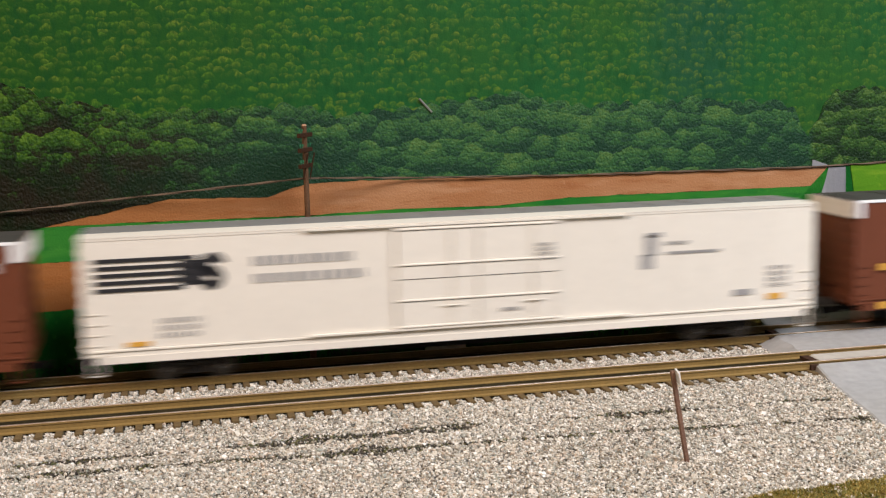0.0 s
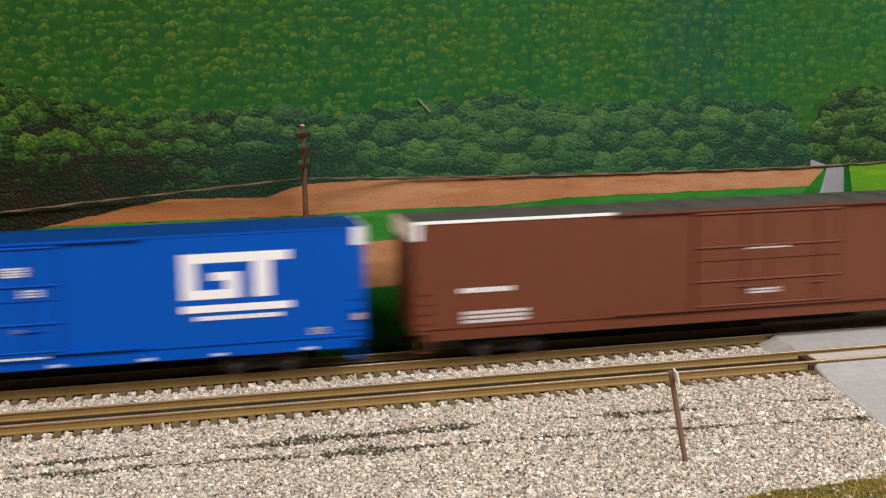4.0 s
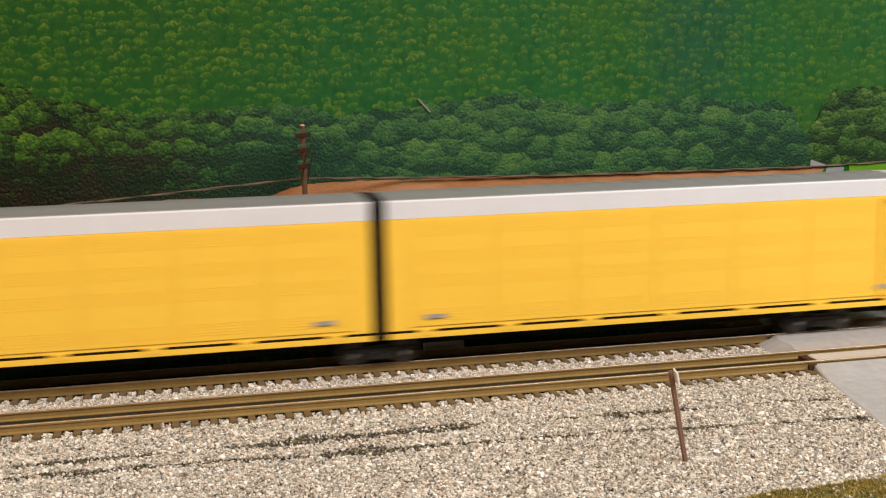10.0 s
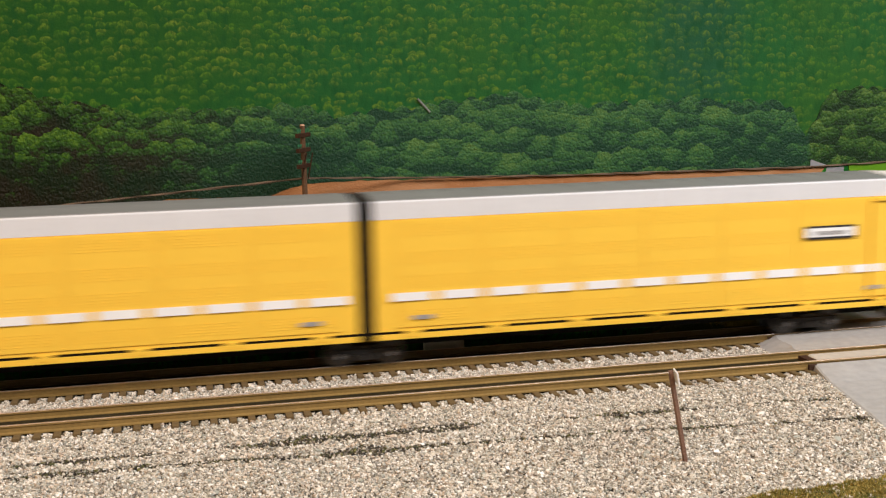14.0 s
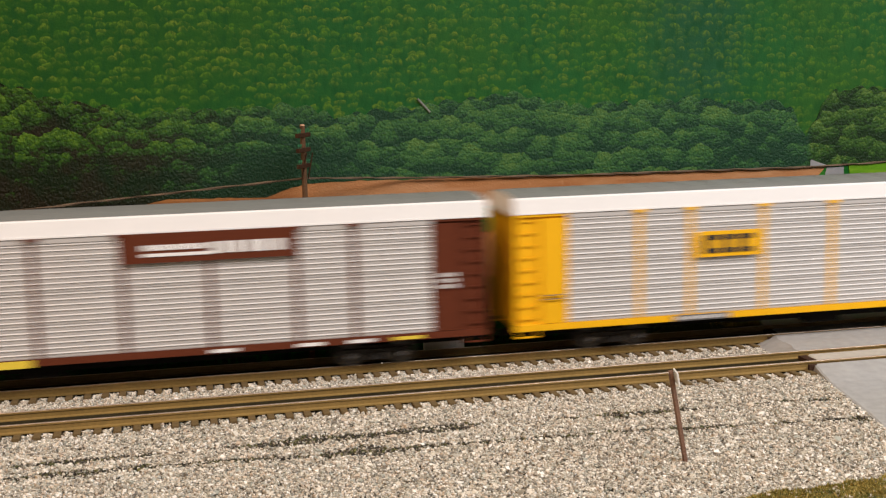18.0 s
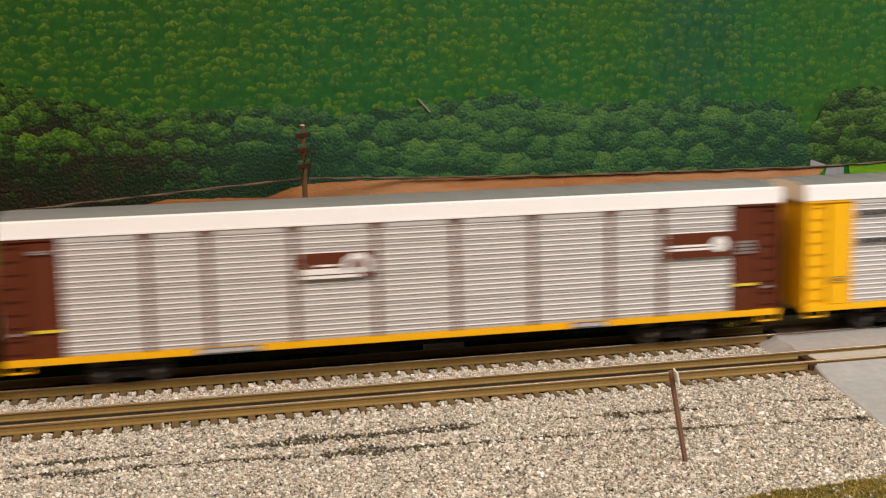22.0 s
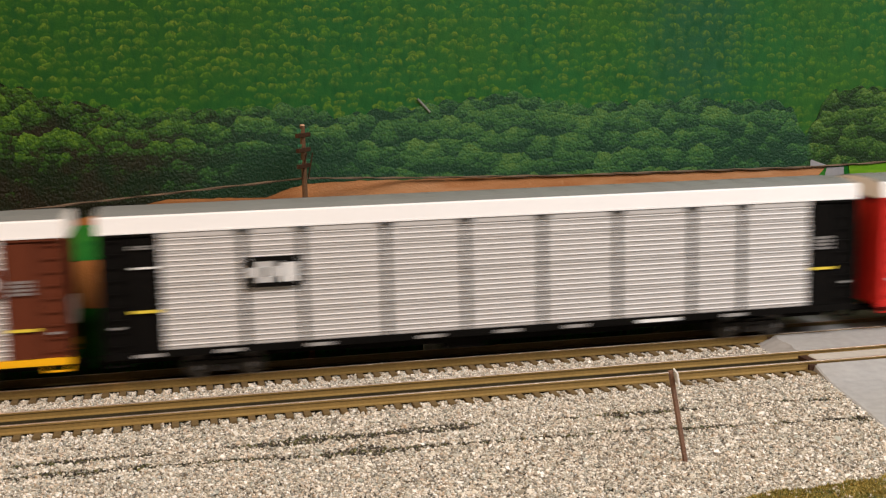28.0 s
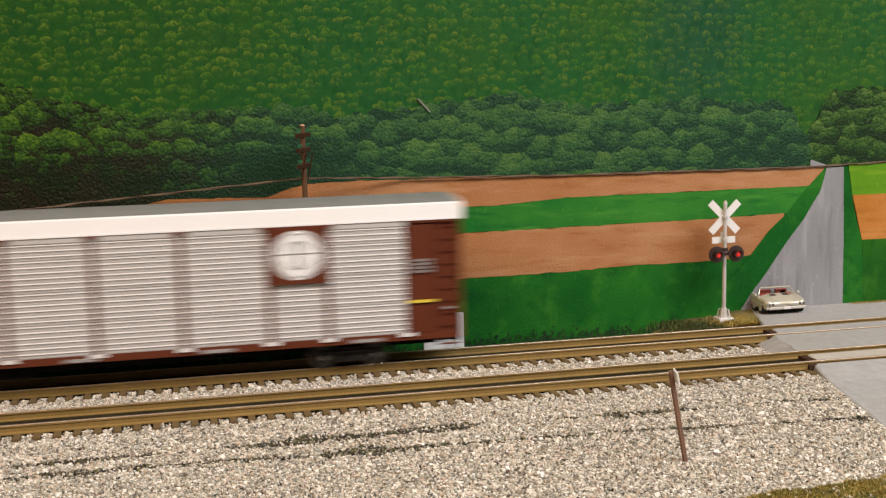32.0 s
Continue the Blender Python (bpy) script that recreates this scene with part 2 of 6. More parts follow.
def cells(kit, cx, cz, wobble, shift=0.0):
    """Painted clumps: for each place its sideways and upward distance from the clump's middle, in clump sizes, and the clump's own chance."""
    n, l, calc, ramp, mix, grain = kit
    co, sep, com, vor = n.new("ShaderNodeTexCoord"), n.new("ShaderNodeSeparateXYZ"), n.new("ShaderNodeCombineXYZ"), n.new("ShaderNodeTexVoronoi")
    l.new(co.outputs["Object"], sep.inputs[0])
    x = calc("ADD", calc("DIVIDE", sep.outputs[0], cx), calc("MULTIPLY", calc("SUBTRACT", grain(330), 0.5), wobble))
    z = calc("ADD", calc("DIVIDE", sep.outputs[2], cz), calc("MULTIPLY", calc("SUBTRACT", grain(390), 0.5), wobble))
    l.new(calc("ADD", x, shift), com.inputs[0])
    l.new(calc("ADD", z, shift), com.inputs[1])
    vor.voronoi_dimensions = "2D"
    vor.inputs["Scale"].default_value, vor.inputs["Randomness"].default_value = 1.0, 0.85
    l.new(com.outputs[0], vor.inputs["Vector"])
    off, so, sc = n.new("ShaderNodeVectorMath"), n.new("ShaderNodeSeparateXYZ"), n.new("ShaderNodeSeparateColor")
    off.operation = "SUBTRACT"
    l.new(com.outputs[0], off.inputs[0])
    l.new(vor.outputs["Position"], off.inputs[1])
    l.new(off.outputs[0], so.inputs[0])
    l.new(vor.outputs["Color"], sc.inputs[0])
    return sep.outputs[0], sep.outputs[2], so.outputs[0], so.outputs[1], sc.outputs[0], sc.outputs[1]


def finish(m, kit, colour, relief, rough=0.6, stretch=(1, 1, 1), gloss=0.1, fine=1100, depth=0.0005):
    n, l, calc, ramp, mix, grain = kit
    s, bp = n["Principled BSDF"], n.new("ShaderNodeBump")
    l.new(colour, s.inputs["Base Color"])
    s.inputs["Roughness"].default_value, s.inputs["Specular IOR Level"].default_value = rough, gloss
    bp.inputs["Strength"].default_value, bp.inputs["Distance"].default_value = relief, depth
    l.new(grain(fine, 4.0, stretch), bp.inputs["Height"])
    l.new(bp.outputs[0], s.inputs["Normal"])


def hill_paint():
    m = bpy.data.materials.new("painted wooded hill")
    m.use_nodes = True
    kit = node_kit(m)
    n, l, calc, ramp, mix, grain = kit
    layers = []
    for cx, cz, wobble, shift, low in ((0.0054, 0.0047, 0.36, 0.0, 0.0), (0.0047, 0.0040, 0.42, 3.7, 0.05), (0.0064, 0.0050, 0.42, 8.1, 0.10)):
        x, z, lx, lz, ca, cb = cells(kit, cx, cz, wobble, shift)
        d = calc("SQRT", calc("ADD", calc("MULTIPLY", lx, lx), calc("MULTIPLY", lz, lz)))
        dome = calc("MULTIPLY", ramp(d, 0.46, 0.34), ramp(lz, -0.26, 0.24))
        rim = calc("MULTIPLY", ramp(calc("ABSOLUTE", calc("SUBTRACT", d, 0.33)), 0.13, 0.03), ramp(lz, -0.05, 0.16))
        dab = calc("MULTIPLY", calc("ADD", calc("MULTIPLY", dome, 0.36), calc("MULTIPLY", rim, 0.40)), calc("MULTIPLY", ramp(ca, low, 1.0, 0.0, 1.0), ramp(x, 0.04, 0.20, 1.0, 0.70)))
        layers.append((calc("MULTIPLY", dab, ramp(grain(1000, 3.0, (1, 1, 0.3)), 0.34, 0.62, 0.25, 1.0)), cb))
    base = mix(ramp(grain(14, 2.0), 0.38, 0.62), (0.0145, 0.088, 0.020), (0.022, 0.090, 0.015))
    base = mix(ramp(x, -0.14, 0.08, 0.85, 0.0), base, (0.0135, 0.063, 0.0065))
    # bluish upright zone: gloss reflected off the board, put into the colour
    base = mix(calc("MULTIPLY", ramp(calc("ABSOLUTE", calc("SUBTRACT", calc("ADD", x, calc("MULTIPLY", grain(40), 0.02)), 0.186)), 0.040, 0.004), 0.60), base, (0.014, 0.062, 0.034))
    base = mix(ramp(grain(330, 4.0, (1, 1, 0.35)), 0.40, 0.75, 0.0, 0.55), base, (0.006, 0.052, 0.012))
    colour = base
    for dab, cb in layers:
        colour = mix(dab, colour, mix(cb, (0.058, 0.160, 0.011), (0.145, 0.195, 0.022)))
    finish(m, kit, colour, 0.35)
    return m


def hedge_paint():
    m = bpy.data.materials.new("painted hedge bushes")
    m.use_nodes = True
    kit = node_kit(m)
    n, l, calc, ramp, mix, grain = kit
    x, z, lx, lz, ca, cb = cells(kit, 0.0090, 0.0088, 0.30, 0.0)
    d2 = calc("ADD", calc("MULTIPLY", lx, lx), calc("MULTIPLY", lz, lz))
    v = calc("SUBTRACT", calc("ADD", calc("MULTIPLY", lz, 1.0), 0.44), calc("MULTIPLY", d2, 0.5))
    v = calc("ADD", v, calc("MULTIPLY", calc("SUBTRACT", ca, 0.5), 0.4))
    x2, z2, lx2, lz2, ca2, cb2 = cells(kit, 0.0046, 0.0040, 0.5, 5.3)
    v = calc("ADD", v, calc("ADD", calc("MULTIPLY", lz2, 0.42), calc("MULTIPLY", calc("SUBTRACT", ca2, 0.5), 0.35)))
    v = calc("ADD", v, calc("MULTIPLY", calc("SUBTRACT", grain(800, 6.0, (0.8, 1, 1.25)), 0.5), 1.8))
    v = calc("ADD", v, calc("MULTIPLY", calc("SUBTRACT", grain(420, 3.0), 0.5), 0.8))
    v = calc("ADD", v, calc("MULTIPLY", calc("SUBTRACT", grain(45, 2.0), 0.5), 0.5))
    west = ramp(x, -0.08, 0.02, 1.0, 0.35)
    v = calc("ADD", v, calc("MULTIPLY", ramp(z, 0.062, 0.092, -0.80, 0.0), west))
    v = calc("SUBTRACT", v, calc("MULTIPLY", ramp(calc("ABSOLUTE", calc("ADD", x, 0.012)), 0.045, 0.005), ramp(z, 0.100, 0.076, 0.05, 0.78)))
    v = calc("SUBTRACT", v, calc("MULTIPLY", ramp(x, -0.03, -0.09), ramp(z, 0.094, 0.072, 0.0, 0.48)))
    v = calc("SUBTRACT", v, calc("MULTIPLY", ramp(calc("ABSOLUTE", calc("SUBTRACT", x, 0.212)), 0.034, 0.010), ramp(z, 0.092, 0.074, 0.10, 0.60)))
    cool = mix(ramp(v, -0.25, 0.60), (0.0130, 0.044, 0.021), (0.034, 0.102, 0.031))
    cool = mix(ramp(v, 0.40, 1.25), cool, (0.074, 0.152, 0.037))
    warm = mix(ramp(v, -0.25, 0.65), mix(ramp(grain(60), 0.4, 0.6), (0.006, 0.013, 0.003), (0.014, 0.011, 0.0045)), (0.022, 0.068, 0.007))
    warm = mix(ramp(v, 0.42, 1.25), warm, (0.085, 0.165, 0.012))
    far = mix(ramp(v, -0.2, 0.60), (0.012, 0.030, 0.010), (0.030, 0.080, 0.015))
    far = mix(ramp(v, 0.40, 1.25), far, (0.095, 0.165, 0.034))
    colour = mix(ramp(calc("ADD", x, calc("MULTIPLY", grain(25), 0.06)), -0.09, 0.05), warm, cool)
    colour = mix(ramp(x, 0.2335, 0.2375), colour, far)
    finish(m, kit, colour, 1.0, 0.45, (1.1, 1, 0.95), 0.14, 850, 0.0009)
    return m


M_HILL, M_HEDGE = hill_paint(), hedge_paint()
M_HEDGE0 = mat("painted dark hedge", (0.009, 0.034, 0.012), 0.6, 0, 0.45, 400, 0.9, tint=(0.022, 0.060, 0.014), spread=0.5, spec=0.2)


def brushed(name, colours, stretch, relief=0.3, west=None):
    """Artist's paint: soft patches of two tones with long brush streaks of two more."""
    m = bpy.data.materials.new(name)
    m.use_nodes = True
    kit = node_kit(m)
    n, l, calc, ramp, mix, grain = kit
    a, b, light, dark = colours
    c = mix(ramp(grain(22, 3.0), 0.36, 0.64), a, b)
    c = mix(ramp(grain(150, 4.0, stretch), 0.50, 0.72, 0.0, 0.65), c, light)
    c = mix(ramp(grain(210, 4.0, stretch), 0.52, 0.75, 0.0, 0.60), c, dark)
    c = mix(ramp(grain(900, 3.0, stretch), 0.55, 0.75, 0.0, 0.25), c, dark)
    c = mix(ramp(grain(420, 5.0), 0.60, 0.74, 0.0, 0.35), c, light)
    if west is not None:
        co, sep = n.new("ShaderNodeTexCoord"), n.new("ShaderNodeSeparateXYZ")
        l.new(co.outputs["Object"], sep.inputs[0])
        c = mix(ramp(calc("ADD", sep.outputs[0], calc("MULTIPLY", grain(60), 0.05)), -0.075, 0.055, 0.75, 0.0), c, west)
    finish(m, kit, c, relief, 0.5)
    return m


ACROSS, STEEP = (0.22, 1, 1.3), (1.3, 1, 0.16)
M_FIELD = brushed("painted ploughed field", [(0.37, 0.165, 0.066), (0.415, 0.205, 0.092), (0.47, 0.255, 0.13), (0.29, 0.105, 0.035)], ACROSS, 0.6, (0.29, 0.105, 0.022))
M_GRASSA = brushed("painted bright grass", [(0.013, 0.135, 0.020), (0.040, 0.20, 0.024), (0.070, 0.26, 0.032), (0.006, 0.095, 0.019)], ACROSS)
M_GRASSB = brushed("painted dark grass", [(0.007, 0.090, 0.011), (0.018, 0.138, 0.014), (0.038, 0.185, 0.019), (0.004, 0.056, 0.010)], (0.6, 1, 0.5), 0.6)
M_GRASSC = brushed("painted mid green grass", [(0.012, 0.088, 0.009), (0.022, 0.115, 0.010), (0.040, 0.15, 0.014), (0.006, 0.060, 0.008)], (0.6, 1, 0.5), 0.5)
M_ROADP = brushed("painted grey road", [(0.235, 0.235, 0.245), (0.265, 0.265, 0.27), (0.36, 0.36, 0.37), (0.17, 0.17, 0.18)], STEEP)
M_LIME = brushed("painted lime meadow", [(0.10, 0.25, 0.012), (0.13, 0.29, 0.014), (0.20, 0.34, 0.02), (0.06, 0.19, 0.010)], ACROSS)
M_ORNG = brushed("painted orange field", [(0.42, 0.165, 0.032), (0.47, 0.19, 0.045), (0.54, 0.26, 0.08), (0.34, 0.12, 0.02)], ACROSS)

backdrop = structure("backdrop", Shape().box(-7.9, 7.9, YB, YB + 0.0115, -0.0126, 0.62), M_HILL, "hand-painted backdrop board with green wooded hill, hedge and fields", "backdrop")


def wiggle(x, seed, amount=0.0005):
    return amount * (noise.noise(Vector((x * 90, seed, 0))) + 0.6 * noise.noise(Vector((x * 260, seed, 3))))


def curve_z(knots):
    xs, zs = [k[0] for k in knots], [k[1] for k in knots]
    return lambda x: float(np.interp(x, xs, zs))


def band(name, top, bottom, x0, x1, layer, material, label, seed, n=160):
    """A painted strip between two wavy lines, a thin coat on the board."""
    s = Shape()
    y0, y1 = YB - 0.00012 * layer, YB + 0.001
    for i in range(n + 1):
        x = x0 + (x1 - x0) * i / n
        za, zb = bottom(x) + wiggle(x, seed), top(x) + wiggle(x, seed + 7)
        zb = max(zb, za + 1e-5)
        s.v += [(x, y0, za), (x, y0, zb), (x, y1, zb), (x, y1, za)]
    for i in range(n):
        k = 4 * i
        for a in range(4):
            b = (a + 1) % 4
            s.f.append([k + a, k + b, k + 4 + b, k + 4 + a])
    s.f += [[0, 1, 2, 3], [4 * n + 3, 4 * n + 2, 4 * n + 1, 4 * n]]
    return part(name, s.mesh(name), material, backdrop, label)


HEDGE_TOP = curve_z([(-0.16, 0.118), (-0.130, 0.114), (-0.10, 0.106), (-0.074, 0.101), (-0.015, 0.103), (0.014, 0.098), (0.045, 0.101), (0.086, 0.1055), (0.113, 0.100), (0.168, 0.1005), (0.2196, 0.0985), (0.2255, 0.0955), (0.2295, 0.089), (0.2335, 0.080), (0.2365, 0.0865), (0.239, 0.0895), (0.2415, 0.0965), (0.245, 0.0985), (0.249, 0.1035), (0.256, 0.1020), (0.262, 0.1045), (0.29, 0.1010)])
HEDGE_BOT = curve_z([(-0.16, 0.048), (-0.1345, 0.052), (-0.116, 0.0555), (-0.100, 0.0588), (-0.065, 0.065), (-0.024, 0.0638), (-0.007, 0.0692), (0.018, 0.0694), (0.113, 0.0684), (0.235, 0.0671), (0.29, 0.0669)])
FIELD_BOT = curve_z([(-0.16, 0.0548), (-0.089, 0.0555), (-0.007, 0.0550), (0.033, 0.0561), (0.0775, 0.0554), (0.1125, 0.0577), (0.2355, 0.0580), (0.29, 0.058)])
STRIP_BOT = curve_z([(-0.16, 0.0395), (0.012, 0.0417), (0.0667, 0.0437), (0.183, 0.0444), (0.221, 0.0453), (0.29, 0.046)])
FIELD2_BOT = curve_z([(-0.16, 0.019), (0.012, 0.0208), (0.066, 0.0229), (0.112, 0.0229), (0.140, 0.0243), (0.183, 0.024), (0.215, 0.0262), (0.29, 0.03)])
FOOT = curve_z([(-1, -0.016), (1, -0.016)])
band("lower_meadow", curve_z([(-1, 0.03), (1, 0.03)]), FOOT, -0.3, 0.40, 1, M_GRASSB, "dark green painted meadow", 3)
band("lower_field", STRIP_BOT, FIELD2_BOT, -0.3, 0.223, 2, M_FIELD, "tan painted field strip", 5)
band("green_strip", FIELD_BOT, STRIP_BOT, -0.3, 0.236, 2, M_GRASSA, "bright green painted strip", 9)
band("upper_field", curve_z([(-1, 0.0705), (1, 0.0695)]), FIELD_BOT, -0.3, 0.247, 2, M_FIELD, "orange-brown painted ploughed field", 12)


def hedge_crown(x):
    """Rounded bush tops along the hedge."""
    u = x / 0.0105 + 0.6 * noise.noise(Vector((x * 70, 4, 4)))
    return HEDGE_TOP(x) - 0.0012 + 0.0026 * abs(math.sin(math.pi * u)) + 0.0022 * noise.noise(Vector((x * 60, 9, 1)))


band("hedge", hedge_crown, HEDGE_BOT, -0.3, 0.40, 3, M_HEDGE, "dark green painted hedge of round bushes", 15, 900)


def upright_strip(name, left, right, z0, z1, layer, material, label, n=60):
    """A painted strip between a left and a right line, each x over z."""
    s = Shape()
    y0, y1 = YB - 0.00012 * layer, YB + 0.001
    for i in range(n + 1):
        z = z0 + (z1 - z0) * i / n
        a, b = left(z) + wiggle(z, 31, 0.0003), right(z) + wiggle(z, 37, 0.0002)
        s.v += [(a, y0, z), (b, y0, z), (b, y1, z), (a, y1, z)]
    for i in range(n):
        k = 4 * i
        for a in range(4):
            b = (a + 1) % 4
            s.f.append([k + a, k + b, k + 4 + b, k + 4 + a])
    s.f += [[0, 1, 2, 3], [4 * n + 3, 4 * n + 2, 4 * n + 1, 4 * n]]
    return part(name, s.mesh(name), material, backdrop, label)


upright_strip("road_verge", curve_z([(-0.006, 0.174), (0.008, 0.189), (0.025, 0.205), (0.037, 0.215), (0.046, 0.2253), (0.058, 0.2355), (0.0665, 0.2442)]), curve_z([(-0.006, 0.272), (0.030, 0.2652), (0.043, 0.2608), (0.0665, 0.2563)]), -0.006, 0.0668, 4, M_GRASSB, "dark green painted road verge")
upright_strip("painted_road", curve_z([(-0.006, 0.198), (0.0, 0.2015), (0.0095, 0.2083), (0.0188, 0.2155), (0.0308, 0.2242), (0.0414, 0.2329), (0.0548, 0.2416), (0.0664, 0.2448)]), curve_z([(-0.006, 0.2556), (0.0376, 0.2548), (0.0664, 0.2539)]), -0.006, 0.0666, 5, M_ROADP, "grey painted country road")
upright_strip("lime_meadow", curve_z([(0.052, 0.2592), (0.068, 0.2563)]), curve_z([(0, 0.40), (1, 0.40)]), 0.0526, 0.0676, 5, M_LIME, "lime green painted meadow")
upright_strip("orange_field", curve_z([(0.030, 0.2650), (0.053, 0.2592)]), curve_z([(0, 0.40), (1, 0.40)]), 0.0303, 0.0526, 5, M_ORNG, "orange painted field")

upright_strip("verge_meadow", curve_z([(-0.006, 0.2672), (0.0303, 0.2652)]), curve_z([(0, 0.40), (1, 0.40)]), -0.006, 0.0303, 5, M_GRASSC, "green painted meadow beyond the verge")
upright_strip("far_lane", curve_z([(0.0668, 0.2360), (0.0705, 0.2362)]), curve_z([(0.0668, 0.2475), (0.0705, 0.2368)]), 0.0668, 0.0705, 5, M_ROADP, "pale painted lane beyond the hedge", 8)

rnd = random.Random(4)


def strokes(name, items, layer, material, label):
    """Brush strokes: small thin crescents and blobs standing a hair proud of the board."""
    v, f = [], []
    for cx, cz, w, h, lean, kind, *lift in items:
        k = len(v)
        n = 7
        y = YB - 0.00012 * (layer + sum(lift)) - rnd.random() * 0.00012
        ca, sa = math.cos(lean), math.sin(lean)
        if kind:
            for i in range(n):
                a = math.pi * (0.04 + 0.92 * i / (n - 1))
                for r in (1.0, 0.45 - 0.2 * math.sin(a)):
                    px, pz = w * r * math.cos(a), h * (r * math.sin(a)) - h * 0.3
                    v.append((cx + ca * px - sa * pz, y, cz + sa * px + ca * pz))
            f += [[k + 2 * i, k + 2 * i + 1, k + 2 * i + 3, k + 2 * i + 2] for i in range(n - 1)]
        else:
            for i in range(n):
                a = 2 * math.pi * i / n
                r = 0.7 + 0.6 * rnd.random()
                px, pz = w * r * math.cos(a), h * r * math.sin(a)
                v.append((cx + ca * px - sa * pz, y, cz + sa * px + ca * pz))
            f.append([k + i for i in range(n)])
    me = bulk(name, v, f, None)
    ob = part(name, me, material, backdrop, label)
    ob["kind"] = "stuff"
    return ob


items = [(rnd.uniform(-0.17, 0.20), -0.0100 + abs(rnd.gauss(0, 0.0026)), rnd.uniform(0.00015, 0.0005), rnd.uniform(0.0006, 0.0016), rnd.uniform(-0.6, 0.6), 0) for i in range(1500)]
strokes("foot_weeds", items, 5, M_HEDGE0, "dark weed strokes along the foot")

part("paint_scrape", Shape().bar(-0.0041, 0.0041, -0.0007, 0.0004, -0.0005, 0.0004, 0.0002).mesh("paint_scrape"), mat("grey scraped paint", (0.16, 0.17, 0.14), 0.6, 0, 0.3, 600, 0.4), backdrop, "small raised grey scrape in the paint", pose(0.0471, YB - 0.0004, 0.1016, 0, 48, 0))

# ---- tracks ----
TRACK2 = -0.04777
G = 0.00825
M_RAIL = mat("olive brown weathered rail", (0.232, 0.150, 0.044), 0.5, 0.1, 0.18, 300, 0.2)
M_HEAD = mat("polished rail head", (0.54, 0.42, 0.33), 0.36, 0.6, 0.12, 300)
M_TIE = mat("olive brown tie", (0.135, 0.092, 0.042), 0.9, 0, 0.3, 400, 0.5, spec=0.1)
M_BED = mat("dark track bed", (0.030, 0.025, 0.014), 1.0, 0, 0.4, 500, 0.8, spec=0.0)


def rail_outline(s):
    w, c, h = 0.00135, 0.0003, 0.0032
    half = [(w, -h), (w, -h + 0.0004), (c, -h + 0.0008), (c, -0.0009), (0.00062, -0.0007), (0.00062, -0.00012)]
    s.along_x(half + [(-y, z) for y, z in half[::-1]], -7.8, 7.8)


def track(name, y, label):
    tr = new(name, None)
    tr.location = (0, y, 0)
    tagged(tr, label, "railway track", "", "structure")
    for side in (-1, 1):
        r = part("rail", shared("rail", rail_outline), M_RAIL, tr, "olive-brown steel rail with polished head", pose(0, side * G, 0))
        part("rail_head", shared("railhead", lambda s: s.along_x([(-0.00056, -0.00014), (0.00056, -0.00014), (0.0005, -0.00002), (0.0002, 0), (-0.0002, 0), (-0.0005, -0.00002)], -7.8, 7.8)), M_HEAD, r, "polished rail head")
    far = Shape()
    tie = shared("tie", lambda s: s.bar(-0.0149, 0.0149, -0.0013, 0.0013, -0.0046, -0.0032, 0.0002))
    i = -1180
    while i <= 1180:
        x = i * 0.0066
        if -0.22 < x < 0.36:
            part("tie", tie, M_TIE, tr, "", pose(x, rnd.uniform(-0.0003, 0.0003), 0, 0, 0, 90 + rnd.uniform(-1, 1)))
        else:
            far.box(x - 0.0013, x + 0.0013, -0.0149, 0.0149, -0.0046, -0.0032)
        i += 1
    part("far_ties", far.mesh("far_ties"), M_TIE, tr)["kind"] = "stuff"
    part("track_bed", shared("bed", lambda s: s.box(-7.8, 7.8, -0.0066, 0.0066, -0.0046, -0.0029)), M_BED, tr, "dark bed between the rails")


track("main_track", 0.0, "brown model railway track carrying the freight train")
track("siding_track", TRACK2, "empty brown model railway track beside the train")

# ---- road crossing ----
M_ROAD = mat("grey model road surface", (0.37, 0.365, 0.355), 0.8, 0, 0.14, 90, 0.35, tint=(0.29, 0.275, 0.25), spread=0.5, spec=0.2)

M_ROADTAN = mat("tan grey road infill", (0.47, 0.43, 0.365), 0.8, 0, 0.14, 90, 0.35, tint=(0.38, 0.345, 0.29), spread=0.5, spec=0.2)


def left_edge(y):
    return float(np.interp(y, [-0.30, -0.122, -0.0573, -0.0122, 0.0366, 0.06], [0.128, 0.1711, 0.1807, 0.1876, 0.2035, 0.209]))


def slab(name, y0, y1, top0, top1, x1, label, n=14, depth=0.006, spread=0.001, inset=0.0):
    """A road slab between two lines across the layout, with a skewed and worn left edge."""
    s = Shape()
    for i in range(n + 1):
        y = y0 + (y1 - y0) * i / n
        zt = top0 + (top1 - top0) * i / n if top0 > -0.01 else float(np.interp(y, [-0.30, -0.20, -0.075, -0.0575], [-0.0192, -0.0122, -0.0040, -0.0010]))
        x0 = left_edge(y) + inset + wiggle(y, 51, 0.0012)
        s.v += [(x0 - spread - wiggle(y, 57, 0.0005), y, zt - depth), (x0, y, zt - 0.0004), (x0 + 0.0008, y, zt), (x1, y, zt), (x1, y, zt - depth)]
    for i in range(n):
        k = 5 * i
        for a in range(5):
            b = (a + 1) % 5
            s.f.append([k + a, k + b, k + 5 + b, k + 5 + a])
    s.f += [[0, 1, 2, 3, 4], [5 * n + 4, 5 * n + 3, 5 * n + 2, 5 * n + 1, 5 * n]]
    return part(name, s.mesh(name), M_ROADTAN if "tan" in label else M_ROAD, road, label)


